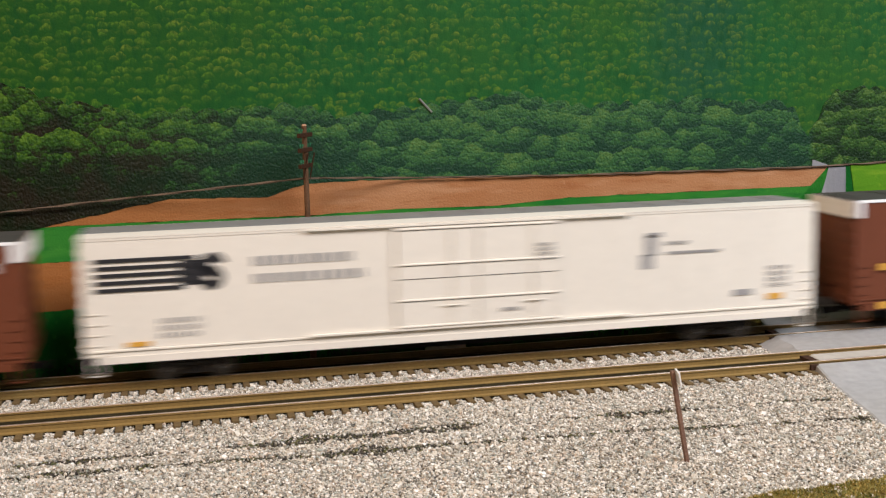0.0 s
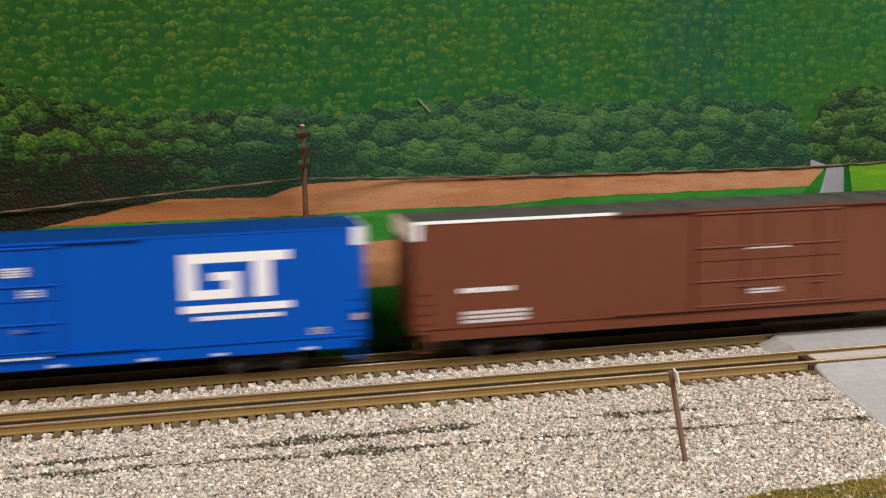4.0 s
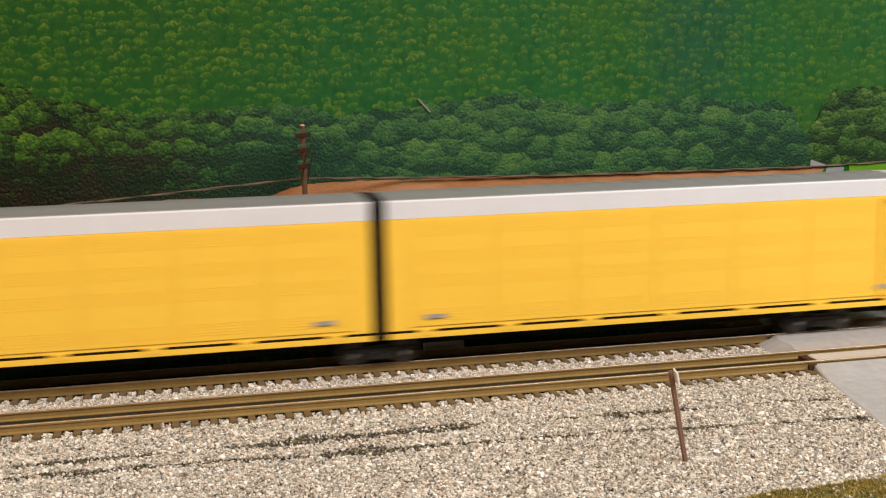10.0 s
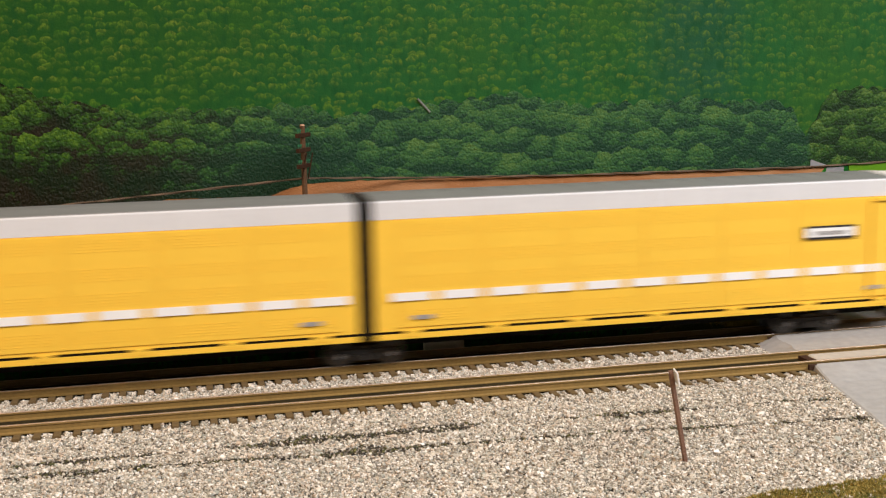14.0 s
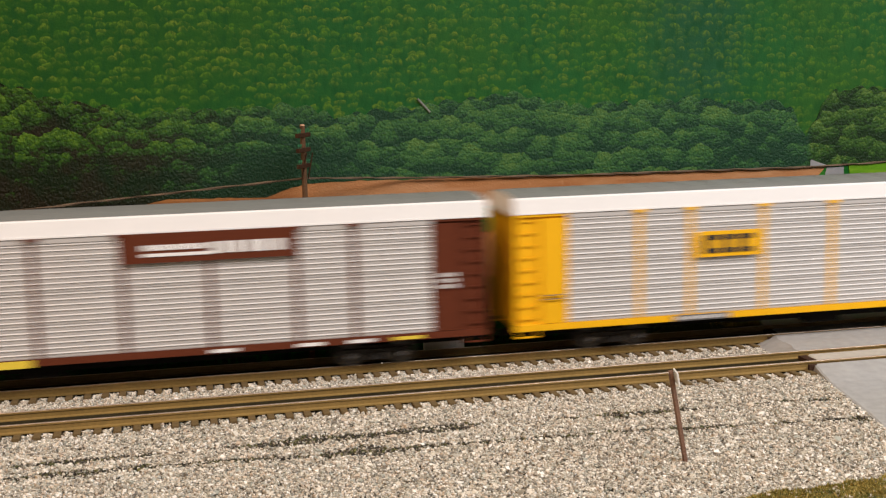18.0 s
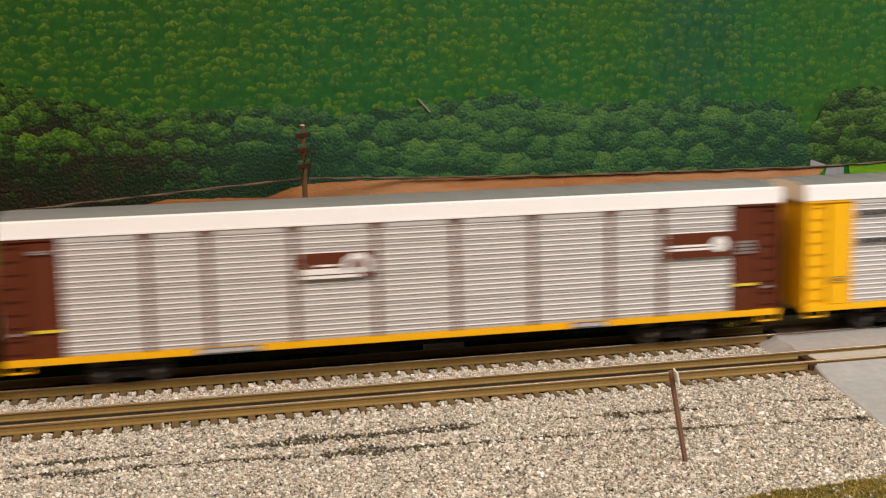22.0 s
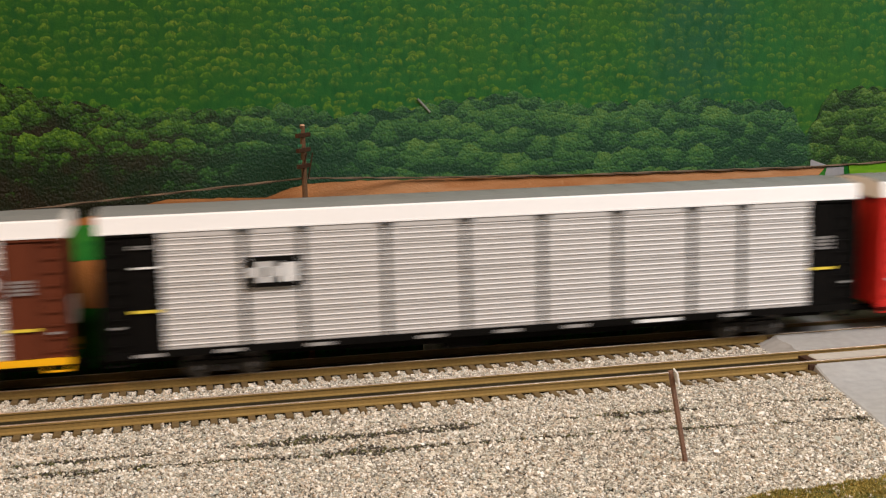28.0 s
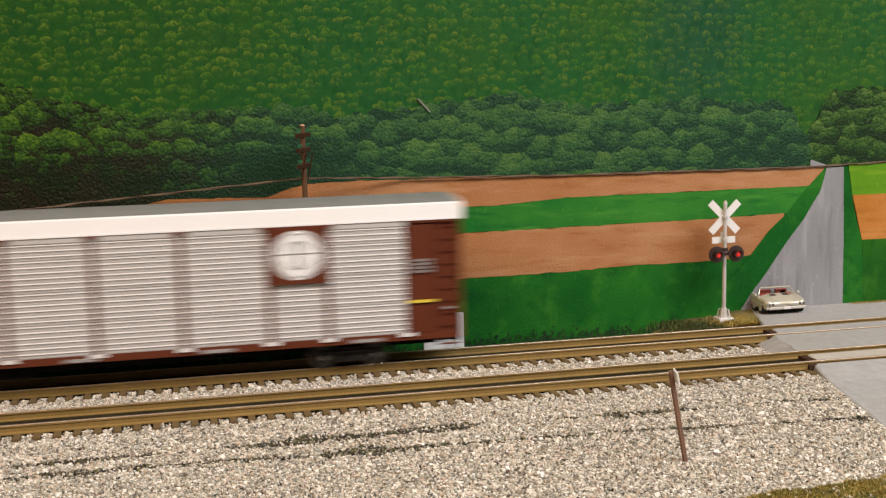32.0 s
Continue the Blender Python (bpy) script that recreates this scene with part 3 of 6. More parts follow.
road = new("road", None)
tagged(road, "grey model road crossing both tracks", "road", "", "structure")
slab("far_approach", G + 0.0014, YB - 0.0008, -0.0004, -0.0008, 0.2580, "grey road surface up to the backdrop", 14, 0.0128)
slab("far_infill", -G + 0.0019, G - 0.0019, -0.0013, -0.0013, 0.42, "grey road infill between the rails", 4, 0.006, 0.001, 0.003)
slab("middle_slab", TRACK2 + G + 0.0014, -G - 0.0014, -0.0003, -0.0003, 0.42, "grey road slab between the tracks", 14, 0.0042, 0.0090)
slab("near_infill", TRACK2 - G + 0.0019, TRACK2 + G - 0.0019, -0.0013, -0.0013, 0.42, "tan-grey road infill between the rails", 4, 0.006, 0.001, 0.004)
slab("near_approach", -0.30, TRACK2 - G - 0.0014, -0.0185, -0.0010, 0.42, "grey road slab running to the layout edge")
M_RUSTSHADE = mat("dark rust and end shade", (0.050, 0.026, 0.016), 0.9, 0, 0.5, 500, 0.6, spec=0.1)
for ymid in (0.0, TRACK2):
    # infill ends take dark strips for their shade; blocks by the rail are rust
    for yy, wide in ((ymid, G - 0.0021), (ymid - G - 0.0019, 0.0006)):
        xe = left_edge(yy) + (0.0035 if yy == ymid else 0.0006)
        part("gap_end", Shape().bar(xe - 0.0030, xe + 0.0004, yy - wide, yy + wide, -0.0032, -0.0014 if yy == ymid else -0.0009, 0.0002).mesh("gap_end"), M_RUSTSHADE, road, "dark road end at the rails, rust and painted shade")
    for yy in (ymid + G - 0.00125, ymid - G + 0.00125, ymid + G + 0.00095):
        xe = left_edge(yy) + 0.003
        part("flangeway", Shape().box(xe, 0.42, yy - 0.00035, yy + 0.00035, -0.0030, -0.0022).mesh("flangeway"), M_RUSTSHADE, road, "dark groove beside the rail")
part("shoulder", Shape().box(0.2582, 0.42, G + 0.0014, YB - 0.001, -0.0128, -0.0009).mesh("shoulder"), M_ROAD, road, "grey paved shoulder")

M_TURF = mat("olive turf", (0.060, 0.058, 0.014), 0.95, 0, 0.35, 400, 0.8, tint=(0.17, 0.120, 0.028), spread=0.4)
mound = Shape()
for i in range(13):
    x = 0.150 + 0.0048 * i
    top = -0.0120 + 0.0086 * min(1.0, max(0.0, (x - 0.151) / 0.022)) ** 0.7 + 0.0022 * min(1.0, max(0.0, (x - 0.187) / 0.010))
    mound.v += [(x, 0.0175, -0.0128), (x, 0.0195, min(top, -0.0045)), (x, 0.028, top), (x, YB - 0.0006, top + 0.0004), (x, YB - 0.0006, -0.0128)]
for i in range(12):
    for a in range(5):
        k, q = 5 * i + a, 5 * i + (a + 1) % 5
        mound.f.append([k, q, q + 5, k + 5])
mound.f += [[0, 1, 2, 3, 4], [64, 63, 62, 61, 60]]
structure("embankment", mound, M_TURF, "small turf bank beside the road crossing", "embankment")

# ---- ballast ----


def scatter_stones(name, count, x0, x1, y0, y1, size, lift, keep, material, label, seed):
    r = np.random.RandomState(seed)
    x, y = r.uniform(x0, x1, count), r.uniform(y0, y1, count)
    sel = np.array([keep(a, b) for a, b in zip(x, y)])
    x, y = x[sel], y[sel]
    n = len(x)
    corner = np.array([(-1, -1, -1), (-1, -1, 1), (-1, 1, -1), (-1, 1, 1), (1, -1, -1), (1, -1, 1), (1, 1, -1), (1, 1, 1)], float)
    size_n = size * np.exp(r.normal(0, 0.36, n))
    v = corner[None] * r.uniform(0.30, 1.0, (n, 8, 3)) * size_n[:, None, None] * np.array([1.0, 1.0, 0.75])
    a, b = r.uniform(0, 2 * np.pi, n), r.uniform(-0.7, 0.7, n)
    ca, sa, cb, sb = np.cos(a)[:, None], np.sin(a)[:, None], np.cos(b)[:, None], np.sin(b)[:, None]
    vx, vy, vz = v[..., 0], v[..., 1], v[..., 2]
    vx, vz = vx * cb + vz * sb, -vx * sb + vz * cb
    vx, vy = vx * ca - vy * sa, vx * sa + vy * ca
    z = np.array([ground_z(b) for b in y]) + lift + r.uniform(-0.0003, 0.0004, n)
    pts = np.stack([vx + x[:, None], vy + y[:, None], vz + z[:, None]], -1).reshape(-1, 3)
    quads = np.array([(0, 1, 3, 2), (4, 6, 7, 5), (0, 4, 5, 1), (2, 3, 7, 6), (0, 2, 6, 4), (1, 5, 7, 3)])
    faces = (quads[None] + 8 * np.arange(n)[:, None, None]).reshape(-1, 4)
    ob = new(name, bulk(name, pts.tolist(), faces.tolist(), material))
    return tagged(ob, label, "gravel", "", "stuff")


M_STONE = stones("pale mixed ballast stone", [(0.57, 0.515, 0.425), (0.43, 0.395, 0.325), (0.72, 0.66, 0.56), (0.31, 0.275, 0.21), (0.54, 0.44, 0.335), (0.20, 0.18, 0.145), (0.61, 0.555, 0.455), (0.47, 0.43, 0.345), (0.82, 0.77, 0.69), (0.36, 0.36, 0.30)])


STREAKS = [([-0.17, -0.02, 0.054, 0.088, 0.14, 0.20], [-0.0866, -0.0864, -0.0851, -0.0877, -0.0883, -0.0925], 3.0, -0.020), ([-0.17, -0.077, -0.023, 0.043, 0.083, 0.13, 0.20], [-0.0975, -0.0964, -0.0998, -0.1015, -0.1031, -0.108, -0.113], 9.0, -0.004)]


def streak(x, y):
    """How far a place lies in one of the two dirt lines along the ballast."""
    for xs, ys_, seed, thick in STREAKS:
        d = abs(y - float(np.interp(x, xs, ys_)) - 0.0012 * noise.noise(Vector((x * 70, seed, 1))))
        w = 0.0010 + 0.0028 * math.exp(-((x - thick) / 0.020) ** 2) + 0.0034 * noise.noise(Vector((x * 26, seed, 5))) + 0.0026 * noise.noise(Vector((x * 110, seed, 2))) + 0.0016 * noise.noise(Vector((x * 300, y * 500, seed)))
        if d < w:
            return True
    return False


def near_ok(x, y):
    if x > left_edge(y) - 0.0002:
        return False
    return not streak(x, y) or rnd.random() < 0.16


def tie_gap(x, ymid, y):
    """True over a tie's top."""
    return abs((x / 0.0066) - round(x / 0.0066)) * 0.0066 < 0.0018 and abs(y - ymid) < 0.0158


M_DIRT = stones("dark mossy dirt grains", [(0.040, 0.033, 0.024), (0.07, 0.060, 0.042), (0.06, 0.064, 0.018), (0.13, 0.12, 0.04), (0.03, 0.025, 0.018), (0.05, 0.040, 0.03), (0.28, 0.24, 0.19)])
scatter_stones("ballast", 160000, -0.165, 0.205, -0.185, TRACK2 - 0.0095, 0.00037, 0.00015, lambda x, y: near_ok(x, y) and not tie_gap(x, TRACK2, y), M_STONE, "pale grey and tan loose ballast stones beside the track", 1)
scatter_stones("ballast", 42000, -0.19, 0.20, TRACK2 + 0.0095, -0.0095, 0.00037, 0.00005, lambda x, y: x < left_edge(y) - 0.0003 and not tie_gap(x, TRACK2, y) and not tie_gap(x, 0, y), M_STONE, "pale grey ballast stones between the tracks", 2)
scatter_stones("ballast", 5000, -0.20, 0.20, 0.0095, 0.0175, 0.00045, 0.0, lambda x, y: x < left_edge(y) - 0.0003 and not tie_gap(x, 0, y), M_STONE, "pale grey ballast stones behind the track", 3)
scatter_stones("dirt_grains", 60000, -0.165, 0.20, -0.118, -0.080, 0.00030, 0.00005, lambda x, y: streak(x, y) and x < left_edge(y), M_DIRT, "dark mossy dirt lines running along the ballast", 4)

# ---- grass ----
M_BLADE = mat("static grass", (0.085, 0.105, 0.012), 0.8, 0, 0.3, 500, island=1, tint=(0.27, 0.20, 0.035))
M_STRAW = mat("straw static grass", (0.20, 0.16, 0.025), 0.8, 0, 0.3, 500, island=1, tint=(0.42, 0.29, 0.07))
M_MOSS = mat("dark moss tufts", (0.022, 0.040, 0.008), 0.9, 0, 0.4, 500, island=1, tint=(0.09, 0.10, 0.02))


def grass(name, count, place, height, label, seed, material=M_BLADE):
    r = random.Random(seed)
    v, f = [], []
    for i in range(count):
        x, y, z = place(r)
        h, a, w = height * r.uniform(0.4, 1.2), r.uniform(0, 2 * math.pi), 0.00022
        dx, dy, k = math.cos(a), math.sin(a), len(v)
        lx, ly = r.gauss(0, 0.5) * h, r.gauss(0, 0.5) * h
        v += [(x - w * dx, y - w * dy, z), (x + w * dx, y + w * dy, z), (x + lx * 0.5 + w * 0.7 * dx, y + ly * 0.5 + w * 0.7 * dy, z + h * 0.6), (x + lx * 0.5 - w * 0.7 * dx, y + ly * 0.5 - w * 0.7 * dy, z + h * 0.6), (x + lx, y + ly, z + h)]
        f += [[k, k + 1, k + 2, k + 3], [k + 3, k + 2, k + 4]]
    ob = new(name, bulk(name, v, f, material))
    return tagged(ob, label, "grass", "", "stuff")


def turf_patch(name, material, label, x0, x1, y0, y1, inside, nx=70, ny=26):
    """A lumpy sheet of turf with a ragged edge, lying on the ground."""
    sh = Shape()
    at = {}
    for i in range(nx + 1):
        for j in range(ny + 1):
            x, y = x0 + (x1 - x0) * i / nx, y0 + (y1 - y0) * j / ny
            if inside(x, y):
                at[i, j] = len(sh.v)
                sh.v.append((x, y, ground_z(y) + 0.0006 + 0.0006 * noise.noise(Vector((x * 260, y * 260, 1))) + 0.0004 * noise.noise(Vector((x * 700, y * 700, 5)))))
    for i in range(nx):
        for j in range(ny):
            q = [(i, j), (i + 1, j), (i + 1, j + 1), (i, j + 1)]
            if all(k in at for k in q):
                sh.f.append([at[k] for k in q])
    return structure(name, sh, material, label, "turf")


def front_edge(x):
    return -0.1620 + 0.095 * (x - 0.11) + 0.0030 * noise.noise(Vector((x * 60, 2, 2))) + 0.0012 * noise.noise(Vector((x * 220, 4, 2)))


M_FRONT = mat("mossy front turf", (0.065, 0.070, 0.012), 0.95, 0, 0.4, 1600, 0.8, tint=(0.25, 0.180, 0.032), spread=0.25)
turf_patch("turf", M_FRONT, "olive and straw turf at the front edge of the ballast", 0.085, 0.17, -0.20, -0.148, lambda x, y: y < front_edge(x) and x < left_edge(y))


def front_spot(r):
    while True:
        x, y = r.uniform(0.080, 0.17), r.uniform(-0.178, -0.148)
        if y < front_edge(x) and x < left_edge(y):
            return x, y, ground_z(y) + 0.0004


grass("grass", 9000, front_spot, 0.0011, "olive and straw coloured short grass at the ballast edge", 5)
grass("grass", 7000, lambda r: next(p for p in iter(lambda: front_spot(r), None) if noise.noise(Vector((p[0] * 120, p[1] * 160, 7))) > r.uniform(-0.5, 0.4)), 0.0011, "straw coloured dry grass at the ballast edge", 8, M_STRAW)
grass("grass", 5200, lambda r: (0.174 + r.gauss(0, 0.009), min(0.045, max(0.022, 0.033 + r.gauss(0, 0.006))), -0.0042), 0.0017, "dark mossy tuft round the signal foot", 6, M_MOSS)
grass("grass", 4200, lambda r: (min(0.2045, 0.194 + r.gauss(0, 0.0055)), min(0.042, max(0.021, 0.029 + r.gauss(0, 0.006))), -0.0026), 0.0016, "yellow straw tuft beside the road", 9, M_STRAW)
grass("grass", 1100, lambda r: (r.uniform(0.259, 0.33), 0.0440 + r.uniform(-0.0015, 0.0015), -0.0010), 0.0007, "straw grass along the backdrop foot", 7, M_STRAW)

# ---- crossing signal ----
M_SILVER = mat("silver painted mast", (0.62, 0.58, 0.53), 0.4, 0.3, 0.1, 400)
M_SIGN = mat("white sign board", (0.74, 0.72, 0.68), 0.55, 0, 0.06, 300)
M_HOOD = mat("dark brown lamp hood", (0.035, 0.018, 0.013), 0.5, 0, 0.2, 400)
M_LENS = mat("red lamp lens", (0.75, 0.03, 0.02), 0.25, 0, 0.1, 400, glow=0.35)

sig = new("crossing_signal", None)
sig.location = (0.1862, 0.0338, -0.0036)
tagged(sig, "silver railway crossing signal with white crossed boards and red lamps", "crossing signal")
part("base", Shape().box(-0.0036, 0.0036, -0.0036, 0.0036, 0, 0.0028).mesh("base"), M_SIGN, sig, "pale concrete footing")
foot = Shape().tube((0, 0, 0.0026), (0, 0, 0.0072), 0.0021, 0.0015, 12)
for a in range(4):
    c, d = math.cos(a * 1.5708 + 0.78), math.sin(a * 1.5708 + 0.78)
    foot.tube((0.0032 * c, 0.0032 * d, 0.0026), (0.0022 * c, 0.0022 * d, 0.0068), 0.0004, 0.0004, 6)
part("foot_casting", foot.mesh("foot_casting"), M_SILVER, sig)
part("mast", Shape().tube((0, 0, 0.006), (0, 0, 0.0562), 0.00098, 0.00088, 14).mesh("mast"), M_SILVER, sig, "silver round mast")
part("cap", Shape().tube((0, 0, 0.0562), (0, 0, 0.0578), 0.0011, 0.0007, 12).mesh("cap"), M_SILVER, sig)
for a in (45, -45):
    part("cross_board", Shape().box(-0.0098, 0.0098, -0.0014, -0.0009, -0.0017, 0.0017).mesh("cross_board"), M_SIGN, sig, "white crossbuck board", pose(0, 0.0016 + (0.0006 if a > 0 else 0), 0.0502, 0, a, 0))
for zz in (0.0502, 0.0396):
    part("clamp", shared("clamp", lambda s: s.tube((0, 0, -0.0006), (0, 0, 0.0006), 0.0014, 0.0014, 12)), M_SILVER, sig, "", pose(0, 0, zz))
part("track_plate", Shape().box(-0.0058, 0.0058, 0.0010, 0.0015, -0.0015, 0.0015).box(-0.0015, 0.0015, 0.0010, 0.0015, 0.0015, 0.0038).mesh("track_plate"), M_SIGN, sig, "small white sign plate", pose(0, 0, 0.0394))
part("lamp_arm", Shape().tube((-0.0058, -0.0012, 0), (0.0058, -0.0012, 0), 0.0008, 0.0008, 10).tube((0, 0, -0.0012), (0, 0, 0.0022), 0.0017, 0.0015, 10).mesh("lamp_arm"), M_HOOD, sig, "dark lamp bracket", pose(0, 0, 0.0336))
for side in (-1, 1):
    lampu = part("flasher", shared("flasher", lambda s: (s.tube((0, -0.0006, 0), (0, 0.0002, 0), 0.0038, 0.0038, 24), s.tube((0, -0.0024, 0), (0, 0.0002, 0), 0.0019, 0.0022, 16))), M_HOOD, sig, "dark round lamp and backing disc", pose(side * 0.0049, -0.0016, 0.0331))
    part("lens", shared("lens", lambda s: (s.tube((0, -0.0030, 0), (0, -0.0022, 0), 0.0009, 0.0013, 14), s.tube((0, -0.0032, 0), (0, -0.0030, 0), 0.0004, 0.0009, 14))), M_LENS, lampu, "red glass lens")
    part("visor", shared("visor", lambda s: [s.box(0.0019 * math.cos(radians(a)) - 0.0004, 0.0019 * math.cos(radians(a)) + 0.0004, -0.0042, -0.0008, 0.0019 * math.sin(radians(a)) - 0.00015, 0.0019 * math.sin(radians(a)) + 0.00015) for a in range(20, 170, 20)]), M_HOOD, lampu)

# ---- telegraph pole and line ----
M_POLE = mat("weathered pole wood", (0.045, 0.020, 0.010), 0.9, 0, 0.5, 500, 0.5, spec=0.1)
M_GLASS = mat("green insulator", (0.03, 0.13, 0.06), 0.1, 0, 0.2, 500, coat=0.5)
M_TWINE = mat("brown twine", (0.125, 0.082, 0.050), 0.9, 0, 0.35, 900, 0.8)
pole = new("telegraph_pole", None)
pole.location = (-0.0080, 0.0335, -0.0128)
tagged(pole, "brown wooden telegraph pole with three short crossarms", "telegraph pole")
# shaft paler than the arms: the tan highlight is mixed into its colour
part("pole", Shape().tube((0, 0, 0), (-0.0003, 0, 0.1078), 0.00150, 0.00105, 12).mesh("pole"), mat("pole shaft with its highlight", (0.115, 0.062, 0.032), 0.9, 0, 0.5, 600, 0.6, spec=0.1), pole, "weathered brown wooden pole, highlight in its colour")
part("pole_top", Shape().tube((-0.0003, 0, 0.1076), (-0.0003, 0, 0.1083), 0.00112, 0.0008, 12).mesh("pole_top"), mat("cut pole end", (0.42, 0.24, 0.14), 0.8, 0, 0.2, 500), pole, "pale cut end")
for zz, ln in ((0.1038, 0.0062), (0.0975, 0.0058), (0.0908, 0.0058)):
    arm = part("crossarm", shared(("arm", ln), lambda s: s.bar(-ln, ln, -0.0008, 0.0008, -0.0009, 0.0009, 0.0002)), M_POLE, pole, "", pose(-0.0003, -0.0012, zz, 0, 0, 60))
    for k in (-0.85, -0.45, 0.45, 0.85):
        part("insulator", shared("insul", lambda s: (s.tube((0, 0, 0), (0, 0, 0.0008), 0.00028, 0.00028, 8), s.tube((0, 0, 0.0008), (0, 0, 0.0018), 0.00055, 0.0004, 8))), M_GLASS, arm, "green glass insulator", pose(k * ln, 0, 0.0009))
for side in (-1, 1):
    part("brace", shared("brace", lambda s: s.tube((0, 0, 0), (0.0022, -0.001, 0.011), 0.0003, 0.0003, 6)), M_POLE, pole, "", pose(side * 0.0013, -0.0008, 0.0853))


def cable(name, pts, radius, material, label, category):
    """A twisted line hung through the given points."""
    n = 220
    xs, ys_, zs = [p[0] for p in pts], [p[1] for p in pts], [p[2] for p in pts]
    s = Shape()
    ring = 6
    for i in range(n + 1):
        x = xs[0] + (xs[-1] - xs[0]) * i / n
        y, zc = float(np.interp(x, xs, ys_)), float(np.interp(x, xs, zs)) + 0.00025 * noise.noise(Vector((x * 120, 1, 8)))
        for j in range(ring):
            a = 2 * math.pi * j / ring + i * 0.5
            r = radius * (1 + 0.35 * math.cos(2 * a - i * 1.3))
            s.v.append((x, y + r * math.cos(a), zc + r * math.sin(a)))
    for i in range(n):
        for j in range(ring):
            k = (j + 1) % ring
            s.f.append([ring * i + j, ring * i + k, ring * i + ring + k, ring * i + ring + j])
    ob = new(name, s.mesh(name))
    ob.material_slots[0].link = "OBJECT"
    ob.material_slots[0].material = material
    return tagged(ob, label, category)


cable("line_wire", [(-0.45, 0.0438, 0.053), (-0.30, 0.0450, 0.0545), (-0.134, 0.0446, 0.0624), (-0.09, 0.0436, 0.0658), (-0.008, 0.0350, 0.0725), (0.035, 0.0445, 0.0701), (0.11, 0.0456, 0.0681), (0.235, 0.0456, 0.0672), (0.277, 0.0456, 0.0681), (0.45, 0.0456, 0.069)], 0.00042, M_TWINE, "brown twine line strung along the backdrop", "cable")

# ---- mile post in the ballast ----
post = new("lineside_post", None)
post.location = (0.0928, -0.1330, ground_z(-0.133) - 0.001)
post.rotation_euler = (0, radians(-10), 0)
tagged(post, "thin leaning brown wooden post with a small white plate", "post")
M_STAKE = mat("reddish stake wood", (0.16, 0.085, 0.052), 0.8, 0, 0.35, 500, 0.5)
part("stake", Shape().bar(-0.0004, 0.0322, -0.0007, 0.0007, -0.0007, 0.0007, 0.0002).mesh("stake"), M_STAKE, post, "", pose(0, 0, 0, 0, -90, 0))
part("plate", Shape().box(-0.00025, 0.00025, -0.0030, 0.0030, -0.0022, 0.0022).mesh("plate"), M_SIGN, post, "white edge-on plate", pose(0.0009, -0.0020, 0.0302, 0, 0, -12))

# ---- white trackside board ----
board = new("trackside_box", None)
board.location = (0.0510, 0.0290, -0.0128)
tagged(board, "low white trackside board with a taller end post", "trackside box")
part("panel", Shape().box(-0.0100, 0.0060, -0.0010, 0.0010, 0, 0.0163).mesh("panel"), M_SIGN, board)
part("end_post", Shape().box(0.0040, 0.0080, -0.0014, 0.0014, 0, 0.0235).mesh("end_post"), M_SIGN, board)

# ---- convertible waiting on the road ----
M_CARP = mat("pale gold car paint", (0.46, 0.42, 0.315), 0.28, 0.15, 0.12, 300, coat=0.5)
M_CHROME = mat("worn chrome", (0.72, 0.68, 0.61), 0.25, 0.45, 0.1, 400)
M_SEAT = mat("red car seats", (0.26, 0.045, 0.025), 0.6, 0, 0.2, 400)
M_RUBBER = mat("black tyre rubber", (0.012, 0.012, 0.012), 0.7, 0, 0.2, 400)
M_LAMPD = mat("dark headlight glass", (0.07, 0.06, 0.05), 0.1, 0.0, 0.1, 400, coat=0.5)
auto = new("convertible_car", None)
auto.matrix_basis = pose(0.2165, 0.0310, -0.0008, 0, 0, 0) @ Matrix.Scale(1.1, 4)
tagged(auto, "pale gold open convertible car with red seats, facing the tracks", "car")


def car_body(s):
    # sections from the nose back: y, half width, sill, fender crest, crown of the hood or floor of the cabin
    rows = [(-0.0007, 0.0074, 0.0036, 0.0050, 0.0049), (-0.0002, 0.0087, 0.0026, 0.0057, 0.0055), (0.0010, 0.0095, 0.0020, 0.0062, 0.0061), (0.0035, 0.0098, 0.0018, 0.0067, 0.0069), (0.0068, 0.0099, 0.0018, 0.0070, 0.0076), (0.0083, 0.0099, 0.0018, 0.0072, 0.0077), (0.0085, 0.0099, 0.0018, 0.0072, 0.0058), (0.0112, 0.0098, 0.0018, 0.0073, 0.0056), (0.0138, 0.0094, 0.0018, 0.0076, 0.0056)]
    for y, w, z0, z1, z2 in rows:
        half = [(0.88, z0), (0.97, z0 + 0.0008), (1.0, (z0 + z1) / 2), (0.985, z1 - 0.0008), (0.93, z1 - 0.0001), (0.84, z1), (0.74, min(z1 - 0.0003, z2 + 0.0002) if z2 > z1 - 0.001 else z2 + 0.0004), (0.40, z2)]
        s.v += [(-w * k, y, z) for k, z in half] + [(0, y, z2 + 0.0001)] + [(w * k, y, z) for k, z in half[::-1]]
    n = 17
    for i in range(len(rows) - 1):
        for j in range(n):
            a, b = i * n + j, i * n + (j + 1) % n
            s.f.append([a, b, b + n, a + n])
    s.f += [list(range(n))[::-1], list(range((len(rows) - 1) * n, len(rows) * n))]


